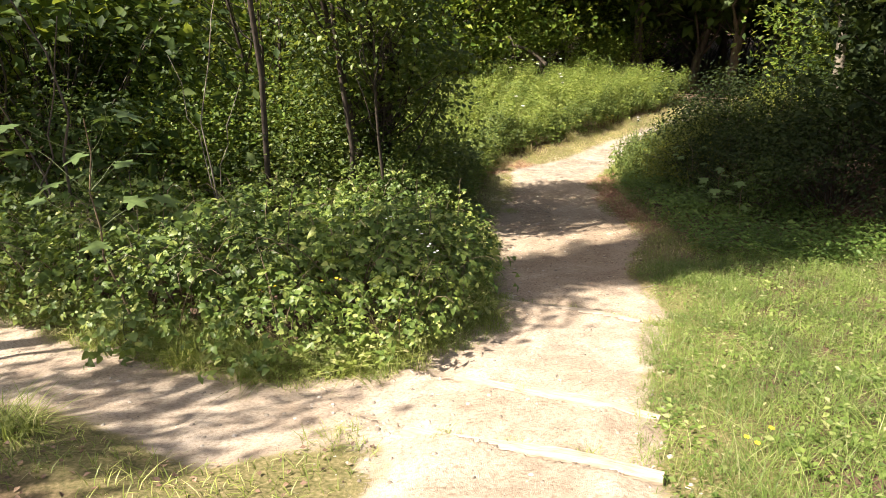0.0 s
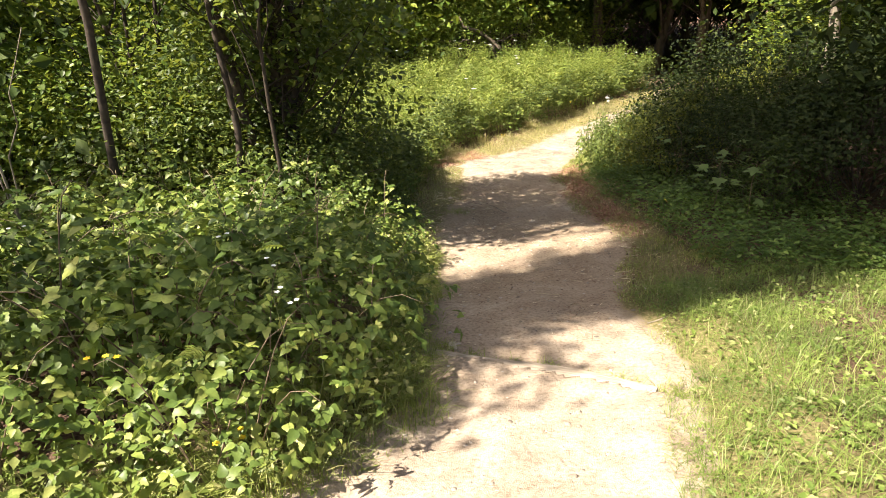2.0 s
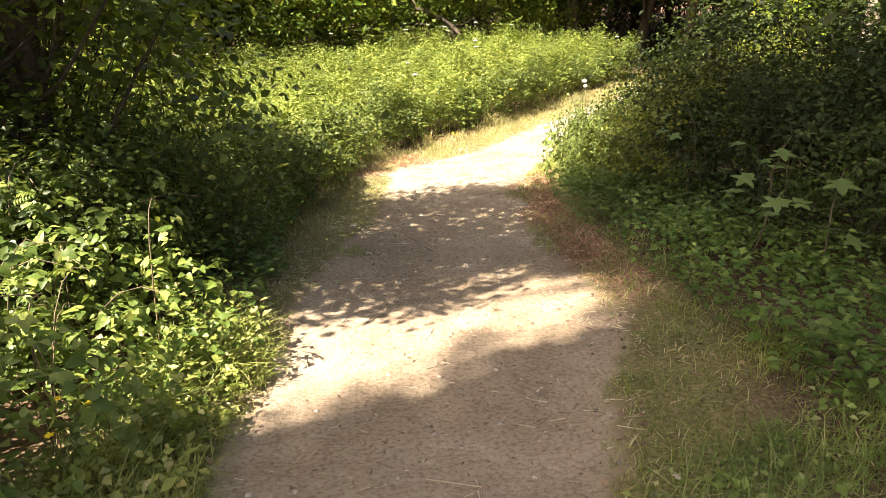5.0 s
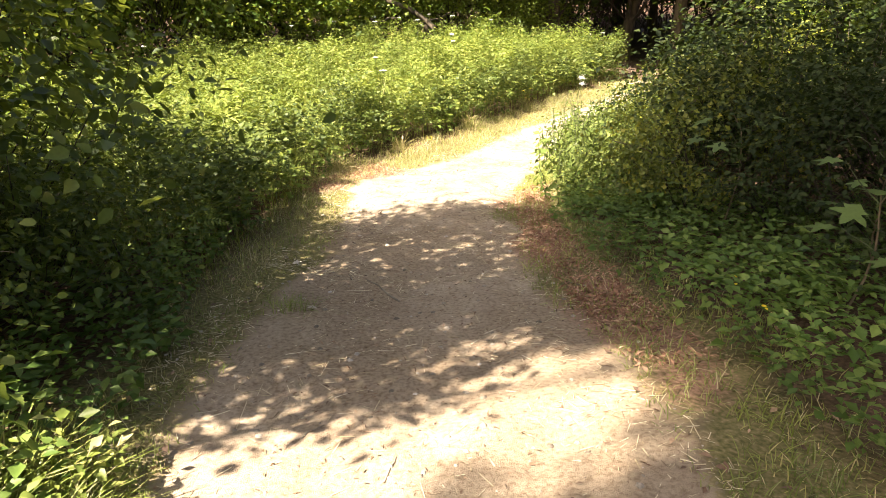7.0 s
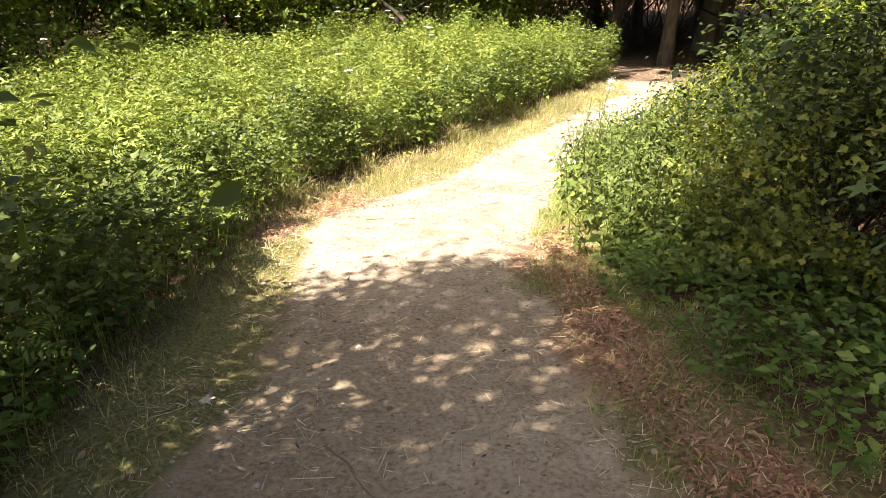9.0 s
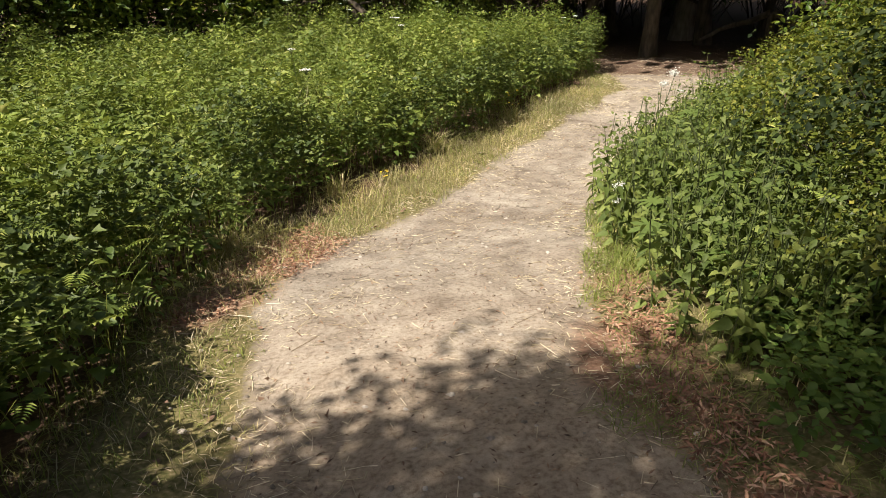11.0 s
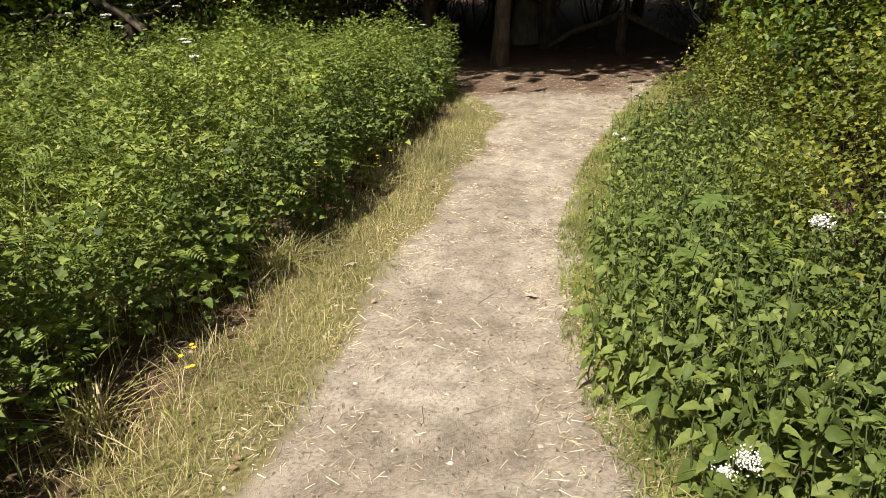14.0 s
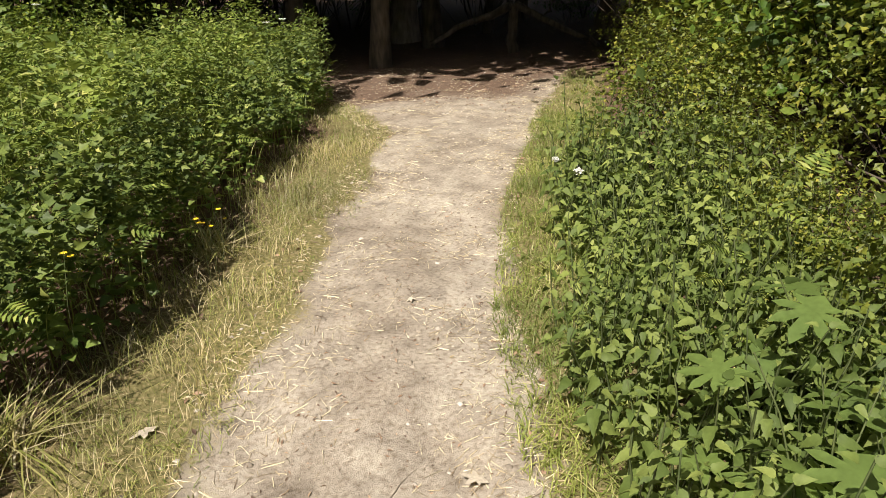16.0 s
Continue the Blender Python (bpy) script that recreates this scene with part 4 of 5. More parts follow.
T2 = lambda k: tree(130 + k, "tall tree with a dense shading crown, leaf colour darkened for shade", "woodland shade trees", 10, 2.4, 3.6, 4400, (0.30, 0.47), M_SHADED_TREE, 0.17)
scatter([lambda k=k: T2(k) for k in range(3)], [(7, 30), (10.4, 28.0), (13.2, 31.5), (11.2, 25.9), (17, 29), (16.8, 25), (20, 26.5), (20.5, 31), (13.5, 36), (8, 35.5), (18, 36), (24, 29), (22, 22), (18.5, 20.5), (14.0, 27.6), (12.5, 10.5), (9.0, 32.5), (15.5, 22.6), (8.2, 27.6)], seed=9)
T3 = lambda k: tree(140 + k, "dark evergreen tree over the bushes, leaf colour darkened further for shade", "dark trees beside the path", 9.0, 1.4, 2.3, 11000, (0.10, 0.17), M_SHADED_YEW, 0.12, 1, 84)
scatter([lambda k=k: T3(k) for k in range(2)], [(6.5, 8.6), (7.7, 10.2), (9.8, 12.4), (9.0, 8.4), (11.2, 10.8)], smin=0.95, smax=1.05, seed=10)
# trees whose shade crosses the path; all but hz are added to cast it
hz = tree(150, "multi-stemmed dark hazel tree shading the path", "", 8.0, 0.9, 1.4, 18000, (0.045, 0.088), M_HAZEL, 0.08, 5, 90, bark=M_TWIG, tmpl=OVATE)
place(hz, -1.0, 9.55, float(ground(-1.0, 9.55)), 40)
hy = tree(159, "young leafy hazel tree behind the brambles", "", 5.6, 0.9, 1.1, 2400, (0.05, 0.09), M_HAZEL, 0.05, 3, 50, bark=M_TWIG, tmpl=LEAFLET)
place(hy, -2.9, 10.75, float(ground(-2.9, 10.75)), 10)
ta = tree(151, "very tall slender tree added out of view to shade the path", "", 20.0, 9.2, 1.0, 17000, (0.10, 0.17), M_SHADED_TREE, 0.12, 1, 96)
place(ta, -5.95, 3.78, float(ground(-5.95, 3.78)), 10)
tg = tree(160, "very tall slender tree added out of view to shade the right verge", "", 18.8, 12.3, 1.1, 15000, (0.11, 0.18), M_SHADED_TREE, 0.10, 1, 76)
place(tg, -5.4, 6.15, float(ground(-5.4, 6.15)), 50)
hs = tree(161, "slender hazel sapling added so its small crown shades the path", "", 5.4, 2.3, 0.6, 1700, (0.05, 0.09), M_HAZEL, 0.028, 1, 30, bark=M_TWIG, tmpl=LEAFLET)
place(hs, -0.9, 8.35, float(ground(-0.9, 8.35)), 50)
tc = tree(155, "tall slender tree beside the hazel, high crown added to shade the bushes", "", 13.0, 8.2, 1.15, 6000, (0.12, 0.2), M_SHADED_TREE, 0.045, 1, 60, bark=M_TWIG)
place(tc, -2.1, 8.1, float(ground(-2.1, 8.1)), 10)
tf = tree(158, "tall slender tree behind the hazel, high crown added to shade the bushes", "", 12.6, 8.6, 0.9, 3600, (0.12, 0.2), M_SHADED_TREE, 0.04, 1, 50, bark=M_TWIG)
place(tf, -1.3, 8.5, float(ground(-1.3, 8.5)), 10)
tb = tree(152, "slender leafy tree beside the side path", "", 8.0, 4.2, 1.3, 2300, (0.10, 0.16), M_TREE, 0.06, 2, 50)
place(tb, -6.8, 1.2, float(ground(-6.8, 1.2)), 70)
td = tree(156, "leafy tree whose crown shades the side path's brambles", "", 9.5, 4.5, 2.0, 2200, (0.12, 0.19), M_SHADED_TREE, 0.08, 1, 60)
place(td, -7.9, 4.9, float(ground(-7.9, 4.9)), 70)
te = tree(157, "slender young tree added out of view to dapple brambles and path", "", 8.6, 5.2, 1.0, 1700, (0.09, 0.14), M_SHADED_TREE, 0.045, 1, 40)
place(te, -4.45, 3.65, float(ground(-4.45, 3.65)), 30)
pale = tree(153, "tree with a pale sunlit trunk among dark bushes", "", 9.0, 3.8, 2.0, 4000, (0.10, 0.16), M_TREE, 0.13, 1, 50, bark=M_PALEBARK)
place(pale, 8.6, 14.4, float(ground(8.6, 14.4)), 0)
big = tree(154, "thick old trunk with reddish bark in the wood", "", 12, 4.5, 3.6, 5000, (0.2, 0.32), M_SHADED_TREE, 0.36, 1, 40, bark=M_PALEBARK)
place(big, 14.4, 29.3, float(ground(14.4, 29.3)), 0)


def dead_branches():
    """A pale fallen bough propped on a stump, its two arms sloping to the ground."""
    x, y = 14.3, 25.3
    z = float(ground(x, y))
    ob = thing("fallen_bough", "dead forked grey-brown bough lying propped in the dark wood", "branch")
    ob.matrix_basis = pose(x, y, z)
    r = np.random.default_rng(11)
    for name, a, b, r0, r1 in (("stump", (0, 0, -0.1), (0.03, 0, 0.95), 0.13, 0.10), ("arm", (0, 0, 0.98), (1.25, -1.3, 0.12), 0.08, 0.05), ("arm", (-0.05, 0.05, 0.95), (-1.3, 1.25, 0.2), 0.09, 0.05), ("spur", (0.4, -0.45, 0.7), (0.9, -0.3, 1.1), 0.03, 0.012)):
        g = Geo()
        tube(g, bent(a, b, 0.04, 8, r), np.linspace(r0, r1, 8), 8)
        part(name, g, M_BARK, ob, smooth=True)


dead_branches()


# low leafy ground cover
def herbs(name, label, poly, n, mat, h=(0.05, 0.3), size=(0.03, 0.07), near=0.15, seed=80, tmpl=SMALL, per=7):
    r = np.random.default_rng(seed)
    x, y = spots(n, poly, r)
    d = off_path(x, y)
    k = (d > near) & (r.random(len(x)) < 0.75 + 0.4 * waves(x, y, 4.0, seed))
    x, y, d = x[k], y[k], d[k]
    n = len(x)
    hh = r.uniform(*h, n) * np.clip(0.35 + d / 0.8, 0, 1)
    a = r.uniform(0, 6.28, (n, per))
    t = r.uniform(0.3, 1, (n, per))
    rad = r.uniform(0.01, 0.08, (n, per))
    p = np.stack([x[:, None] + rad * np.cos(a), y[:, None] + rad * np.sin(a), ground(x, y)[:, None] + hh[:, None] * t], -1).reshape(-1, 3)
    w = np.stack([np.cos(a), np.sin(a), r.uniform(-0.3, 0.5, (n, per))], -1).reshape(-1, 3)
    g = Geo().add(*lay(tmpl, p, w, np.array([0, 0, 1.0]) + r.normal(0, 0.3, p.shape), np.repeat(r.uniform(*size, n), per) * r.uniform(0.7, 1.2, n * per)))
    tagged(part(name, g, mat), label, "plants", kind="stuff")


herbs("shade_herbs", "low green herbs under the trees beside the path", [(3.15, 7.0), (3.3, 9.2), (3.2, 10.4), (3.25, 11.6), (3.7, 12.6), (5.2, 11.5), (5.6, 8), (6.8, 6.6), (4.2, 6.4)], 3400, M_FLOOR, (0.1, 0.42), (0.035, 0.075))
herbs("bank_herbs", "green herbs at the shaded foot of the hazel", [(0.55, 7.0), (0.5, 10.5), (0.7, 12.0), (-1.5, 11.5), (-2.5, 9.5), (-0.3, 7.5)], 1800, M_FLOOR, (0.12, 0.45), (0.035, 0.08), 0.12, 81)
herbs("lawn_herbs", "broad-leaved plants scattered in the lush grass", LUSH, 3400, M_LAWN, (0.03, 0.15), (0.02, 0.05), 0.08, 82)
herbs("bank_herbs", "mixed green herbs at the foot of the brambles", BANKL, 1500, M_GRASS, (0.1, 0.5), (0.03, 0.07), 0.08, 83)
herbs("meadow_edge_herbs", "broad green leaves along the meadow's foot", [(0.5, 10.5), (0.7, 12.0), (1.05, 14.0), (1.45, 15.4), (2.3, 16.5), (3.6, 17.6), (5.0, 19.0), (6.4, 20.6), (8.7, 23.6), (8.0, 23.6), (4.5, 19.6), (3.0, 18.2), (1.5, 17), (0.6, 15), (0, 12)], 1500, M_BRAMBLE, (0.2, 0.6), (0.04, 0.085), 0.2, 84, TOOTHED)

# verge details


def scraps():
    """Pebbles, straw and dead leaves strewn on the path."""
    r = np.random.default_rng(17)
    strip = [(a[0] - 0.4, a[1]) for a in PATH_L[1:]] + [(a[0] + 0.2, a[1]) for a in PATH_R[::-1][2:]]
    # pebbles
    oct_v = np.array([(1, 0, 0), (0, 1, 0), (-1, 0, 0), (0, -1, 0), (0, 0, 0.7), (0.6, 0.6, 0.35), (-0.6, 0.6, 0.3), (-0.6, -0.6, 0.35), (0.6, -0.6, 0.3)], float)
    oct_f = np.array([(0, 5, 4), (5, 1, 4), (1, 6, 4), (6, 2, 4), (2, 7, 4), (7, 3, 4), (3, 8, 4), (8, 0, 4), (0, 1, 5), (1, 2, 6), (2, 3, 7), (3, 0, 8)])
    x, y = spots(5200, strip, r)
    sx, sy = spots(900, SIDE, r)
    x, y = np.concatenate([x, sx]), np.concatenate([y, sy])
    n = len(x)
    sz = 0.004 + 0.017 * r.random(n) ** 3
    a = r.uniform(0, 6.28, n)
    el = r.uniform(0.6, 1.0, n)
    c, s2 = np.cos(a)[:, None], np.sin(a)[:, None]
    jit = oct_v[None] * r.uniform(0.75, 1.25, (n, 9, 3)) * sz[:, None, None]
    px, py = jit[..., 0], jit[..., 1] * el[:, None]
    v = np.stack([x[:, None] + c * px - s2 * py, y[:, None] + s2 * px + c * py, (ground(x, y) - 0.001)[:, None] + jit[..., 2]], -1)
    tagged(part("pebbles", Geo().add(v, oct_f[None] + (np.arange(n) * 9)[:, None, None]), M_STONE), "small pale pebbles and grit on the earth path", "pebbles", kind="stuff")
    # straw
    x, y = spots(100000, strip, r)
    keep = r.random(len(x)) < np.clip(1.0 + off_path(x, y) / 0.75, 0.3, 1) * np.interp(y, [0, 6, 9, 11, 14, 25], [0.05, 0.08, 0.8, 0.9, 1.0, 1.0]) * np.clip(0.5 + 0.65 * waves(x, y, 3.5, 21), 0.05, 1)
    x, y = x[keep], y[keep]
    n = len(x)
    ln = (0.015 + 0.075 * r.random(n) ** 1.6) * (1 + 1.5 * (r.random(n) < 0.04))
    a = r.uniform(0, 6.28, n)
    v = np.zeros((n, 4, 3))
    w = r.uniform(0.0006, 0.0017, n)
    for i, (t, sg) in enumerate(((-0.5, 1), (-0.5, -1), (0.5, -1), (0.5, 1))):
        qx, qy = x + np.cos(a) * ln * t - np.sin(a) * w * sg, y + np.sin(a) * ln * t + np.cos(a) * w * sg
        v[:, i] = np.stack([qx, qy, ground(qx, qy) + r.uniform(0.002, 0.008, n)], -1)
    tagged(part("straw", Geo().add(v, np.array([(0, 1, 2), (0, 2, 3)])[None] + (np.arange(n) * 4)[:, None, None]), M_STRAW), "scattered dry straw on the trodden path", "straw", kind="stuff")
    # leaf litter
    lx, ly = spots(5200, [(8.5, 24.5), (9.2, 20.5), (12.5, 21.8), (18, 24), (20, 30), (10, 31)], r)
    ex, ey = spots(1400, RSTRIP, r)
    gx, gy = spots(600, LSTRIP, r)
    hx, hy = spots(1200, NEARL, r)
    x, y = np.concatenate([lx, ex, gx, hx]), np.concatenate([ly, ey, gy, hy])
    n = len(x)
    p = np.stack([x, y, ground(x, y) + r.uniform(0.003, 0.02, n)], -1)
    nr = np.array([0, 0, 1.0]) + r.normal(0, 0.35, (n, 3))
    w = np.cross(nr, r.normal(0, 1, (n, 3)))
    tagged(part("leaf_litter", Geo().add(*lay(SMALL, p, w, nr, r.uniform(0.015, 0.05, n))), M_LITTER), "brown fallen leaves scattered on the ground", "leaves", kind="stuff")

    # crumbs of bark and soil on the shaded stretch
    x, y = spots(5200, [(0.9, 6.0), (2.0, 6.0), (2.7, 8.8), (2.9, 12.6), (4.6, 15.7), (7.2, 18.5), (6.2, 18.8), (3.0, 15.8), (1.8, 14.4), (1.3, 11.5)], r)
    n = len(x)
    p = np.stack([x, y, ground(x, y) + r.uniform(0.002, 0.008, n)], -1)
    nr = np.array([0, 0, 1.0]) + r.normal(0, 0.5, (n, 3))
    tagged(part("bark_crumbs", Geo().add(*lay(NARROW, p, np.cross(nr, r.normal(0, 1, (n, 3))), nr, r.uniform(0.008, 0.036, n))), M_LITTER), "dark crumbs of bark and twig on the path", "debris", kind="stuff")
    # rust-red dead needles on the verges
    x1, y1 = spots(5200, [(2.75, 8.8), (3.25, 8.8), (3.2, 10.4), (3.25, 11.6), (3.6, 13.2), (3.2, 13.0), (2.9, 11.5)], r)
    x2, y2 = spots(3000, [(0.95, 13.4), (1.5, 13.7), (2.2, 15.0), (1.9, 15.5), (1.3, 14.7)], r)
    x, y = np.concatenate([x1, x2]), np.concatenate([y1, y2])
    keep = r.random(len(x)) < 0.6 + 0.5 * waves(x, y, 5.0, 77)
    x, y = x[keep], y[keep]
    n = len(x)
    p = np.stack([x, y, ground(x, y) + r.uniform(0.003, 0.045, n)], -1)
    nr = np.array([0, 0, 1.0]) + r.normal(0, 0.4, (n, 3))
    tagged(part("dead_needles", Geo().add(*lay(NARROW, p, np.cross(nr, r.normal(0, 1, (n, 3))), nr, r.uniform(0.02, 0.055, n))), M_RUST), "rust-red dead plant litter on the verge", "debris", kind="stuff")


scraps()


def grass_tuft(x, y, h, n, mat, rad, label, seed):
    """A tuft of long grass growing from one root."""
    r = np.random.default_rng(seed)
    a, q = r.uniform(0, 6.28, n), rad * np.sqrt(r.random(n))
    bx_, by_ = x + q * np.cos(a), y + q * np.sin(a)
    z0 = float(ground(x, y))
    g = lay_blades(bx_ - x, by_ - y, ground(bx_, by_) - z0 - 0.01, r.uniform(0.5, 1.0, n) * h, 1.1, 0.016, r)
    ob = tagged(part("grass_tuft", g, mat), label, "grass", "grass tufts")
    ob.matrix_basis = pose(x, y, z0)


for i, (x, y, h, n, rad) in enumerate(((-2.36, 2.6, 0.26, 260, 0.16), (0.16, 3.46, 0.08, 60, 0.07), (0.5, 3.2, 0.07, 50, 0.08), (0.85, 2.16, 0.07, 70, 0.1), (0.02, 2.56, 0.08, 70, 0.1), (0.3, 2.45, 0.06, 50, 0.1), (1.12, 2.05, 0.09, 80, 0.1), (0.8, 5.5, 0.08, 70, 0.08), (1.0, 5.4, 0.07, 60, 0.09), (1.45, 5.08, 0.07, 50, 0.1), (3.78, 13.45, 0.16, 240, 0.2), (4.7, 15.2, 0.14, 160, 0.16), (2.9, 12.0, 0.1, 140, 0.16), (1.1, 10.0, 0.12, 120, 0.14), (-0.6, 2.5, 0.1, 120, 0.16), (0.62, 5.66, 0.11, 90, 0.08), (1.22, 5.26, 0.1, 90, 0.08), (1.65, 5.02, 0.1, 90, 0.09), (1.85, 4.9, 0.12, 90, 0.1), (0.35, 2.42, 0.09, 80, 0.07), (0.72, 2.28, 0.09, 80, 0.07), (0.42, 3.33, 0.08, 80, 0.06), (1.0, 2.95, 0.07, 60, 0.06), (3.4, 7.7, 0.2, 160, 0.18), (-1.3, 3.62, 0.3, 200, 0.16), (-0.7, 3.7, 0.28, 200, 0.16), (-1.9, 3.95, 0.3, 180, 0.15))):
    grass_tuft(x, y, h, n, M_GRASS, rad, "small tuft of green grass on the path's edge" if h < 0.2 else "long arching tuft of green grass", 500 + i)
for i, (x, y, h) in enumerate(((-4.25, 5.35, 0.55), (1.25, 14.9, 0.35), (2.2, 16.35, 0.3), (3.5, 17.55, 0.32), (4.9, 18.9, 0.32))):
    grass_tuft(x, y, h, 130, M_DRY, 0.12, "tuft of tall dry yellow grass", 540 + i)


def old_bough():
    """A brown twisted dead bough at the back of the meadow."""
    x, y = 2.9, 25.0
    ob = thing("dead_bough", "brown twisted dead bough behind the meadow", "branch")
    ob.matrix_basis = pose(x, y, float(ground(x, y)))
    r = np.random.default_rng(23)
    for name, a, b, r0, r1 in (("prop", (0.9, -0.2, -0.1), (0.7, -0.2, 1.2), 0.07, 0.06), ("main_branch", (0.9, -0.3, 1.15), (-1.3, 0.2, 1.85), 0.075, 0.03), ("side_branch", (0.0, -0.1, 1.42), (-0.8, -0.5, 1.45), 0.035, 0.012), ("side_branch", (0.5, -0.2, 1.28), (1.4, 0.2, 1.5), 0.04, 0.015)):
        g = Geo()
        tube(g, bent(a, b, 0.07, 8, r, 0.03), np.linspace(r0, r1, 8), 7)
        part(name, g, M_BARK, ob, smooth=True)


old_bough()


def dead_leaf(x, y, size, turn):
    g = Geo().add(*lay(MAPLE, np.zeros((1, 3)), np.array([[0, 1.0, 0]]), np.array([[0.15, 0.1, 1.0]]), size))
    ob = tagged(part("dead_leaf", g, M_DEADLEAF), "pale dry curled leaf lying on the path", "leaf", "dead leaves on the path")
    ob.matrix_basis = pose(x, y, float(ground(x, y)) + 0.012, 6, 5, turn)


for x, y, sz, t in ((4.84, 16.28, 0.11, 30), (4.04, 17.4, 0.12, 100), (0.66, 5.75, 0.12, 200), (1.25, 9.95, 0.07, 60), (2.35, 6.6, 0.05, 10), (5.5, 17.6, 0.06, 150), (1.02, 10.9, 0.07, 280)):
    dead_leaf(x, y, sz, t)


def twig(x, y, ln, turn, rad=0.004, mat=None):
    r = np.random.default_rng(int(x * 100 + y * 10))
    g = Geo()
    pts = bent((-ln / 2, 0, 0), (ln / 2, 0, 0), 0.06, 6, r)
    c, s2 = math.cos(radians(turn)), math.sin(radians(turn))
    wx_, wy_ = x + c * pts[:, 0] - s2 * pts[:, 1], y + s2 * pts[:, 0] + c * pts[:, 1]
    pts = np.stack([wx_ - x, wy_ - y, ground(wx_, wy_) - float(ground(x, y)) + rad * 0.8], -1)
    tube(g, pts, np.linspace(rad, rad * 0.5, 6), 5)
    ob = tagged(part("twig", g, mat or M_PALEBARK), "thin dry twig lying on the path", "twig", "twigs on the path")
    ob.matrix_basis = pose(x, y, float(ground(x, y)))


for x, y, ln, turn, rad in ((2.06, 14.0, 0.16, 5, 0.005), (1.66, 10.29, 0.42, 118, 0.007), (2.95, 10.05, 0.22, 130, 0.006), (4.24, 15.93, 0.24, 65, 0.004), (3.86, 15.47, 0.2, -8, 0.004), (1.45, 10.57, 0.12, 100, 0.005), (2.0, 13.75, 0.16, 100, 0.004), (3.6, 15.6, 0.14, 60, 0.004), (4.6, 16.5, 0.25, 20, 0.003), (1.6, 8.3, 0.16, 70, 0.004), (1.3, 8.6, 0.12, 40, 0.004), (1.95, 11.3, 0.2, 140, 0.004), (2.2, 5.95, 0.25, 25, 0.006), (3.3, 14.8, 0.18, 0, 0.003), (5.0, 17.3, 0.2, 75, 0.003)):
    twig(x, y, ln, turn, rad)


# flowers
def umbel(seed, h=1.1, wide=0.05):
    """A white-flowered umbel: a stem, rays, and small flower heads."""
    r = np.random.default_rng(seed)
    ob = thing("umbel_flower", "white flat-topped umbel flower on a tall green stem", "flower", "white umbels in the meadow")
    st = Geo()
    top = np.array([r.normal(0, 0.05), r.normal(0, 0.05), h])
    tube(st, bent((0, 0, -0.03), top, 0.03, 6, r), np.linspace(0.005, 0.003, 6), 5)
    fl = Geo()
    for k in range(16):
        a, q = k * 2.4, wide * math.sqrt((k + 0.5) / 16)
        p = top + np.array([q * math.cos(a), q * math.sin(a), 0.05 - 0.15 * q])
        tube(st, [top, p], [0.0015, 0.001], 3)
        n = 9
        pp = p + r.normal(0, 0.008, (n, 3)) * np.array([1, 1, 0.3])
        nr = np.array([0, 0, 1.0]) + r.normal(0, 0.25, (n, 3))
        fl.add(*lay(OVATE, pp, np.cross(nr, r.normal(0, 1, (n, 3))), nr, 0.010))
    part("stem", st, M_STEM, ob)
    part("flower_head", fl, M_WHITE, ob, "white flower head")
    return ob


um = [umbel(201), umbel(202, 1.05, 0.042)]
spots_u = [(-0.51, 24.4, 1.1), (3.32, 24.0, 1.15), (3.83, 21.3, 0.95), (2.02, 17.47, 1.0), (1.98, 16.62, 0.95), (2.08, 23.4, 1.2), (-2.4, 19.6, 1.1), (0.45, 21.0, 1.1), (2.11, 20.35, 1.2), (3.45, 19.6, 1.0), (2.98, 21.7, 1.2), (3.64, 20.28, 1.0), (7.8, 23.5, 0.85), (3.24, 24.3, 1.1), (8.1, 24.0, 0.85), (2.7, 23.1, 1.2), (3.6, 23.4, 1.25), (-1.6, 17.8, 1.1), (1.2, 22.4, 1.15), (5.2, 24.6, 1.1), (4.0, 22.9, 1.2)]
for i, (x, y, s1) in enumerate(spots_u):
    m = pose(x, y, float(ground(x, y)), 0, 0, 77 * i) @ Matrix.Diagonal((1, 1, s1, 1))
    if i < 2:
        um[i].matrix_basis = m
    else:
        copy_thing(um[i % 2], m)


def blossom(x, y, z, size, label):
    """A frothy head of small cream flowers on a stalk."""
    r = np.random.default_rng(int(abs(x * y) * 10))
    base = float(ground(x, y))
    ob = thing("cream_blossom", label, "flower", "cream blossoms beside the path")
    ob.matrix_basis = pose(x, y, base)
    st, fl = Geo(), Geo()
    tube(st, bent((0, 0, -0.03), (0, 0, z), 0.04, 5, r), np.linspace(0.004, 0.002, 5), 4)
    n = 240
    p = np.array([0, 0, z]) + r.normal(0, 1, (n, 3)) * size * np.array([0.36, 0.36, 0.22])
    nr = unit(r.normal(0, 0.6, (n, 3)) + np.array([0, 0, 0.8]))
    fl.add(*lay(OVATE, p, np.cross(nr, r.normal(0, 1, (n, 3))), nr, 0.0085))
    part("stem", st, M_STEM, ob)
    part("flower_head", fl, M_WHITE, ob, "cream flower head")


for x, y, z, sz in ((3.99, 14.2, 0.36, 0.055), (4.25, 14.1, 1.12, 0.045), (6.4, 17.2, 0.6, 0.03), (6.78, 17.68, 0.5, 0.025), (4.35, 14.35, 1.05, 0.04), (4.05, 14.3, 0.22, 0.04)):
    blossom(x, y, z, sz, "cream frothy flower head among nettles")


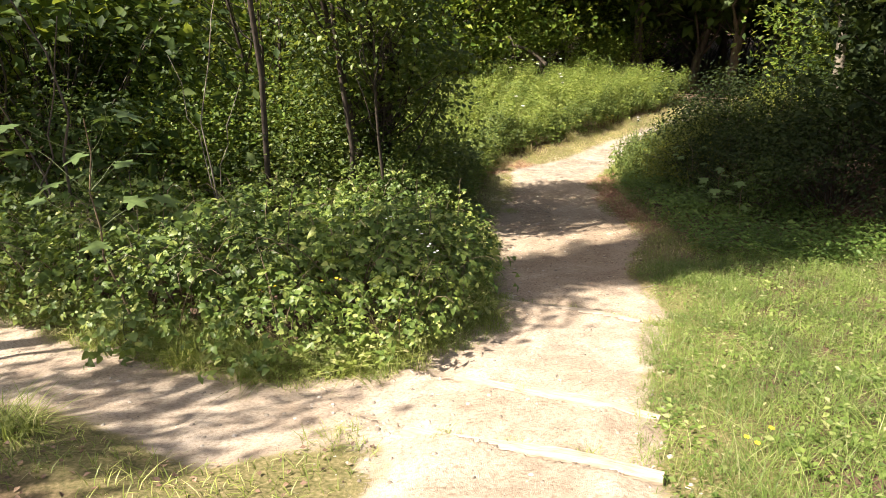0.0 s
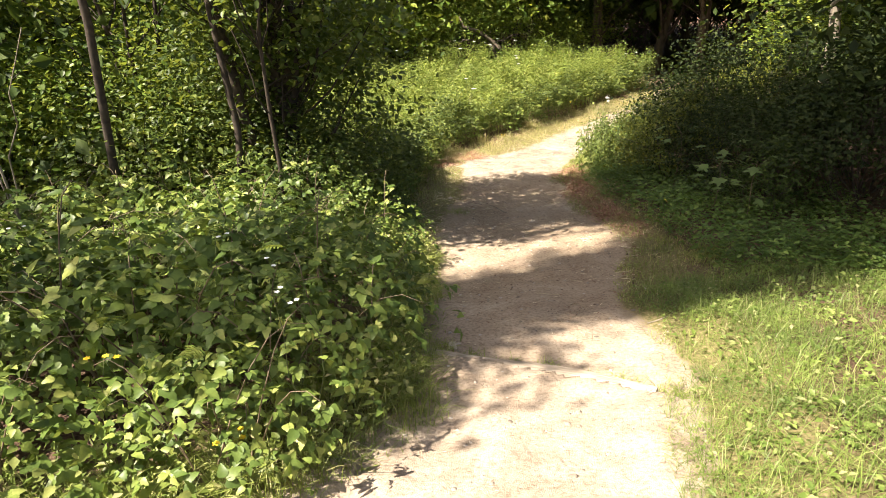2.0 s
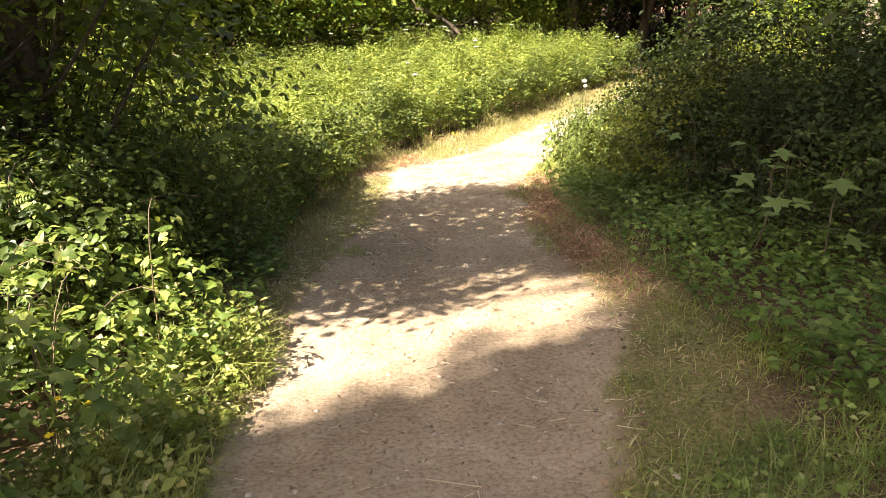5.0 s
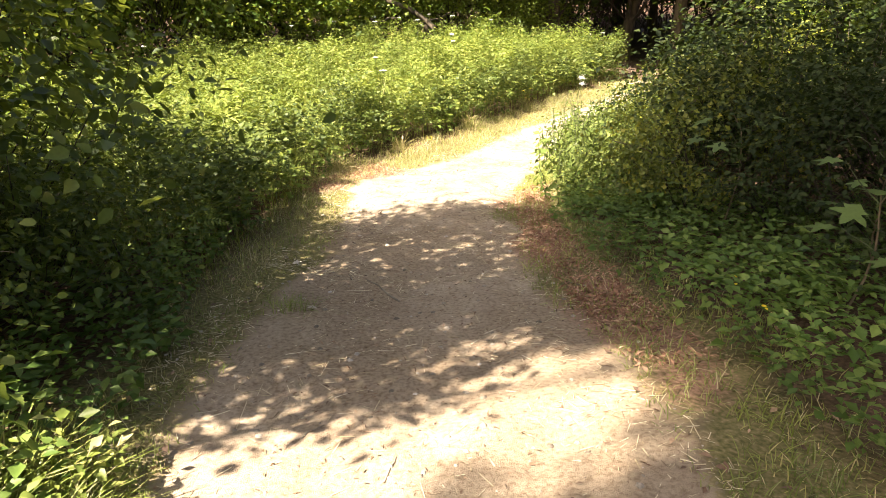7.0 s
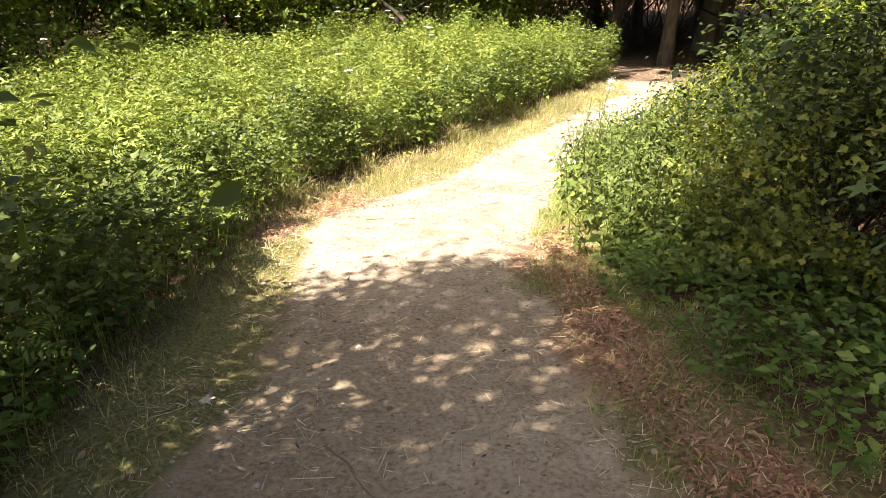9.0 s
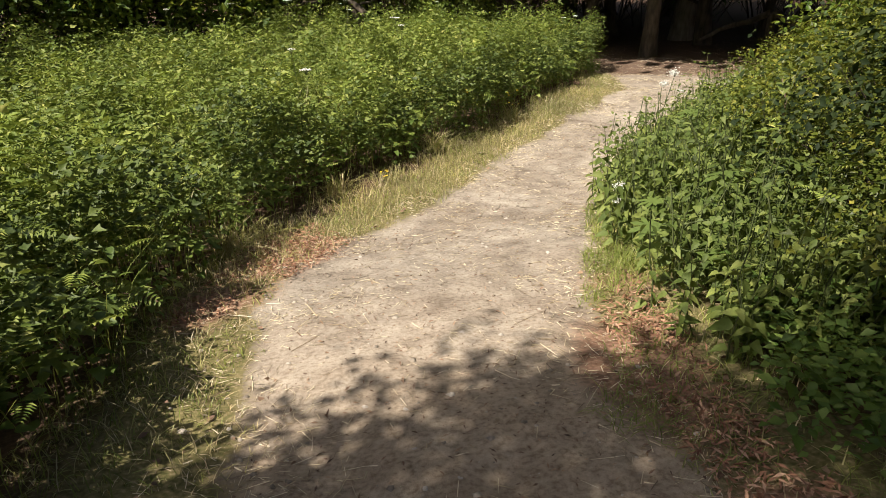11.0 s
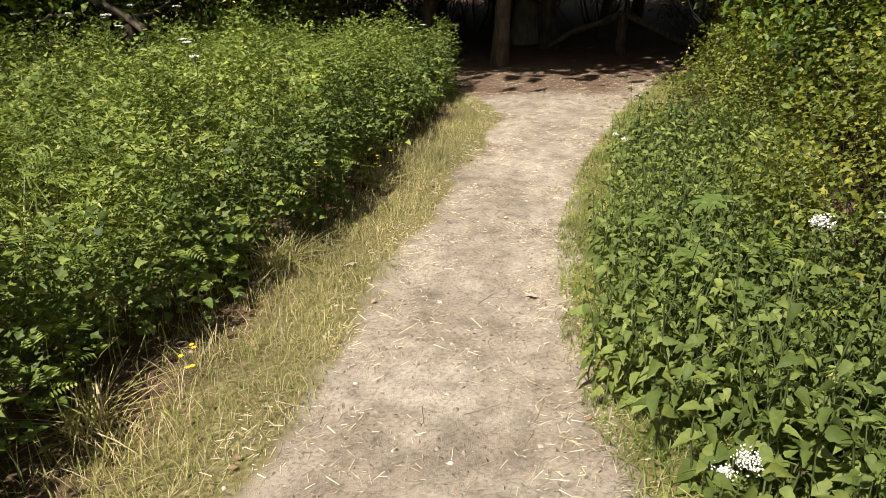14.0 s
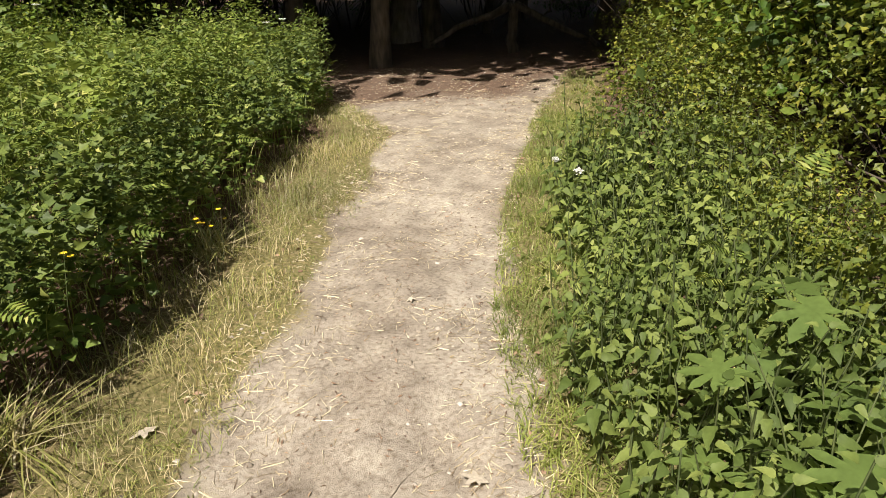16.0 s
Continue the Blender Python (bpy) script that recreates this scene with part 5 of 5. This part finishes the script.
def buttercup(seed):
    r = np.random.default_rng(seed)
    ob = thing("buttercup", "small yellow buttercup on a thin stem", "flower", "yellow flowers")
    st, fl = Geo(), Geo()
    for k in range(3):
        top = np.array([r.normal(0, 0.05), r.normal(0, 0.05), 1.0 - 0.06 * k])
        tube(st, bent((0, 0, -0.02), top, 0.02, 4, r), np.linspace(0.002, 0.0012, 4), 3)
        a = np.arange(6) * 1.047 + r.uniform(0, 1)
        w = np.stack([np.cos(a), np.sin(a), np.full(6, 0.35)], -1)
        fl.add(*lay(OVATE, np.repeat(top[None], 6, 0), w, np.array([[0, 0, 1.0]]).repeat(6, 0), 0.017))
    part("stem", st, M_STEM, ob)
    part("petal_cluster", fl, M_YELLOW, ob, "yellow petals")
    return ob


bc = [buttercup(301), buttercup(302)]
cups = [(3.92, 17.92, 0.62), (4.7, 18.22, 0.55), (4.06, 18.45, 0.82), (2.66, 16.5, 0.2), (2.88, 22.0, 1.1), (2.69, 16.6, 0.16), (1.85, 16.2, 0.65), (4.04, 18.43, 0.5), (4.18, 18.81, 0.8), (4.25, 18.57, 0.7), (4.91, 18.75, 0.45), (-0.3, 3.9, 0.62), (-0.85, 4.3, 1.0), (-1.31, 4.2, 0.95), (0.27, 6.77, 0.7), (0.2, 7.14, 0.6), (1.5, 2.2, 0.15), (3.6, 9.4, 0.3), (3.5, 9.1, 0.28), (3.3, 20.4, 1.0), (2.6, 20.9, 1.05), (2.4, 19.6, 1.0), (3.2, 19.1, 1.0), (1.6, 18.8, 1.0), (5.0, 20.8, 0.95), (6.0, 22.0, 0.95), (4.4, 21.6, 1.0)]
for i, (x, y, s1) in enumerate(cups):
    m = pose(x, y, float(ground(x, y)), 0, 0, 61 * i) @ Matrix.Diagonal((1, 1, s1, 1))
    if i < 2:
        bc[i].matrix_basis = m
    else:
        copy_thing(bc[i % 2], m)


def bramble_flower(x, y, z):
    """A loose spray of white five-petalled bramble flowers."""
    r = np.random.default_rng(int(abs(x) * 1000 + y * 10))
    ob = thing("bramble_flower", "small white five-petalled flowers on a bramble shoot", "flower", "bramble flowers")
    ob.matrix_basis = pose(x, y, float(ground(x, y)))
    st = Geo()
    tube(st, bent((0.02, 0.05, 0.05), (0, 0, z), 0.04, 5, r), np.linspace(0.003, 0.0018, 5), 4)
    part("stem", st, M_STEM, ob)
    for k in range(2):
        top = np.array([r.normal(0, 0.03), r.normal(0, 0.03), z + r.uniform(0.0, 0.03)])
        a = np.arange(5) * 1.2566 + r.uniform(0, 1)
        fl = Geo().add(*lay(OVATE, np.repeat(top[None], 5, 0), np.stack([np.cos(a), np.sin(a), np.full(5, 0.25)], -1), np.array([[0.1, -0.3, 1.0]]).repeat(5, 0), 0.013))
        tube(st, [(0, 0, z), tuple(top)], [0.0016, 0.001], 3)
        part("petal_cluster", fl, M_WHITE, ob, "white petals")


for x, y, z in ((-0.19, 4.54, 0.9), (-0.47, 4.79, 0.95), (-0.12, 4.24, 0.85), (-0.04, 4.24, 0.8), (-1.63, 5.32, 0.95)):
    bramble_flower(x, y, z)


# large-leaved plants
def big_leaf_plant(name, label, group, tmpl, mat, leaves, x, y, seed, bark=M_STEM, stem_r=0.006):
    """A plant whose large leaves stand singly on stalks: each leaf is a part."""
    r = np.random.default_rng(seed)
    base = float(ground(x, y))
    ob = thing(name, label, "plant", group)
    ob.matrix_basis = pose(x, y, base)
    hi = max(l[2] for l in leaves)
    stem = Geo()
    cx, cy = np.mean([l[0] for l in leaves]), np.mean([l[1] for l in leaves])
    axis_pts = bent((0, 0, -0.05), (cx * 0.8, cy * 0.8, hi * 0.95), 0.03, 8, r)
    tube(stem, axis_pts, np.linspace(stem_r * 1.5, stem_r * 0.5, 8), 6)
    part("stem", stem, bark, ob)
    for lx, ly, lz, sz, turn in leaves:
        i = int(np.clip(np.searchsorted(axis_pts[:, 2], lz * 0.75), 1, 7))
        g = Geo()
        w = np.array([[math.cos(radians(turn)), math.sin(radians(turn)), -0.15 + r.normal(0, 0.12)]])
        g.add(*lay(tmpl, np.array([[lx, ly, lz]]) - w * sz * 0.2, w, np.array([[0, 0, 1.0]]) + r.normal(0, 0.22, (1, 3)), sz))
        lf = part("leaf", g, mat, ob)
        sk = Geo()
        tube(sk, bent(axis_pts[i], (lx - w[0][0] * sz * 0.2, ly - w[0][1] * sz * 0.2, lz - w[0][2] * sz * 0.2), 0.05, 4, r), np.linspace(0.0035, 0.002, 4), 4)
        part("leaf_stalk", sk, M_STEM, lf)


def around(n, rad, h0, h1, size, seed):
    r = np.random.default_rng(seed)
    out = []
    for k in range(n):
        a = k * 2.4 + r.uniform(-0.4, 0.4)
        q = rad * r.uniform(0.5, 1.0)
        out.append((q * math.cos(a), q * math.sin(a), h0 + (h1 - h0) * (k + 0.5) / n, size * r.uniform(0.75, 1.2), math.degrees(a)))
    return out


SYC = "young sycamore sapling with large lobed leaves"
big_leaf_plant("sycamore_sapling", SYC, "sycamore saplings", MAPLE, M_MAPLE, around(14, 0.45, 0.9, 2.0, 0.24, 401), -2.55, 4.35, 401, M_CANE, 0.008)
big_leaf_plant("sycamore_sapling", SYC, "sycamore saplings", MAPLE, M_MAPLE, around(9, 0.34, 0.3, 0.85, 0.20, 402), 4.2, 8.6, 402, M_CANE, 0.006)
big_leaf_plant("sycamore_sapling", SYC, "sycamore saplings", MAPLE, M_MAPLE, around(8, 0.3, 0.4, 1.0, 0.18, 404), 4.5, 9.6, 404, M_CANE, 0.006)
big_leaf_plant("sycamore_sapling", SYC, "sycamore saplings", MAPLE, M_MAPLE, around(12, 0.3, 0.35, 1.15, 0.16, 406), 4.15, 10.6, 406, M_CANE, 0.006)
big_leaf_plant("sycamore_sapling", SYC, "sycamore saplings", MAPLE, M_MAPLE, around(9, 0.3, 0.4, 1.0, 0.19, 407), 4.05, 9.1, 407, M_CANE, 0.006)
HOG = "hogweed plant with large deeply lobed leaves"
for i, (x, y, n, rad, h, sz) in enumerate(((5.2, 15.25, 5, 0.2, 0.6, 0.26), (3.66, 12.95, 7, 0.2, 0.5, 0.18), (5.0, 15.5, 4, 0.12, 0.7, 0.15), (4.25, 13.2, 6, 0.22, 0.72, 0.2), (5.7, 15.6, 5, 0.2, 0.75, 0.2), (1.2, 15.5, 6, 0.2, 0.5, 0.2), (0.9, 14.4, 6, 0.2, 0.55, 0.2), (0.7, 12.9, 6, 0.2, 0.5, 0.18))):
    big_leaf_plant("hogweed", HOG, "hogweed plants", HOGWEED, M_HOG, around(n, rad, h * 0.4, h, sz, 420 + i), x, y, 420 + i)
big_leaf_plant("dock_plant", "broad-leaved pale plant at the bramble's foot", "", OVATE, M_MAPLE, around(14, 0.22, 0.12, 0.42, 0.12, 450), -2.5, 4.22, 450)
big_leaf_plant("red_stemmed_plant", "tall plant with a dark red stem among nettles", "", SERRATE, M_NETTLE, around(9, 0.25, 0.5, 1.15, 0.16, 451), 4.72, 13.66, 451, M_CANE, 0.009)


def bare_sapling(x, y, tips, label, mat, rad=0.012):
    """A leafless slender sapling with a few side shoots."""
    r = np.random.default_rng(int(abs(x) * 100))
    ob = thing("bare_sapling", label, "sapling", "bare saplings")
    ob.matrix_basis = pose(x, y, float(ground(x, y)))
    for i, (dx, dy, h) in enumerate(tips):
        g = Geo()
        tube(g, bent((0, 0, 0.0 if i == 0 else 0.8), (dx, dy, h), 0.04, 7, r), np.linspace(rad if i == 0 else rad * 0.6, rad * 0.3, 7), 6)
        part("stem" if i == 0 else "shoot", g, mat, ob)


bare_sapling(-2.6, 6.9, [(0.35, 0.1, 3.4), (-0.3, 0.2, 2.4), (0.5, -0.2, 2.2)], "slender bare pale-barked sapling above the brambles", M_PALEBARK)
bare_sapling(-4.3, 6.6, [(-0.1, 0.1, 3.4), (0.4, 0.1, 2.8), (-0.5, 0, 2.6)], "thin bare brown sapling above the brambles", M_BARK, 0.02)
bare_sapling(5.2, 11.0, [(0.5, 0.3, 1.5), (-0.2, -0.5, 1.2), (0.6, -0.3, 1.3)], "bare dead twiggy stems at the dark bush", M_PALEBARK, 0.007)
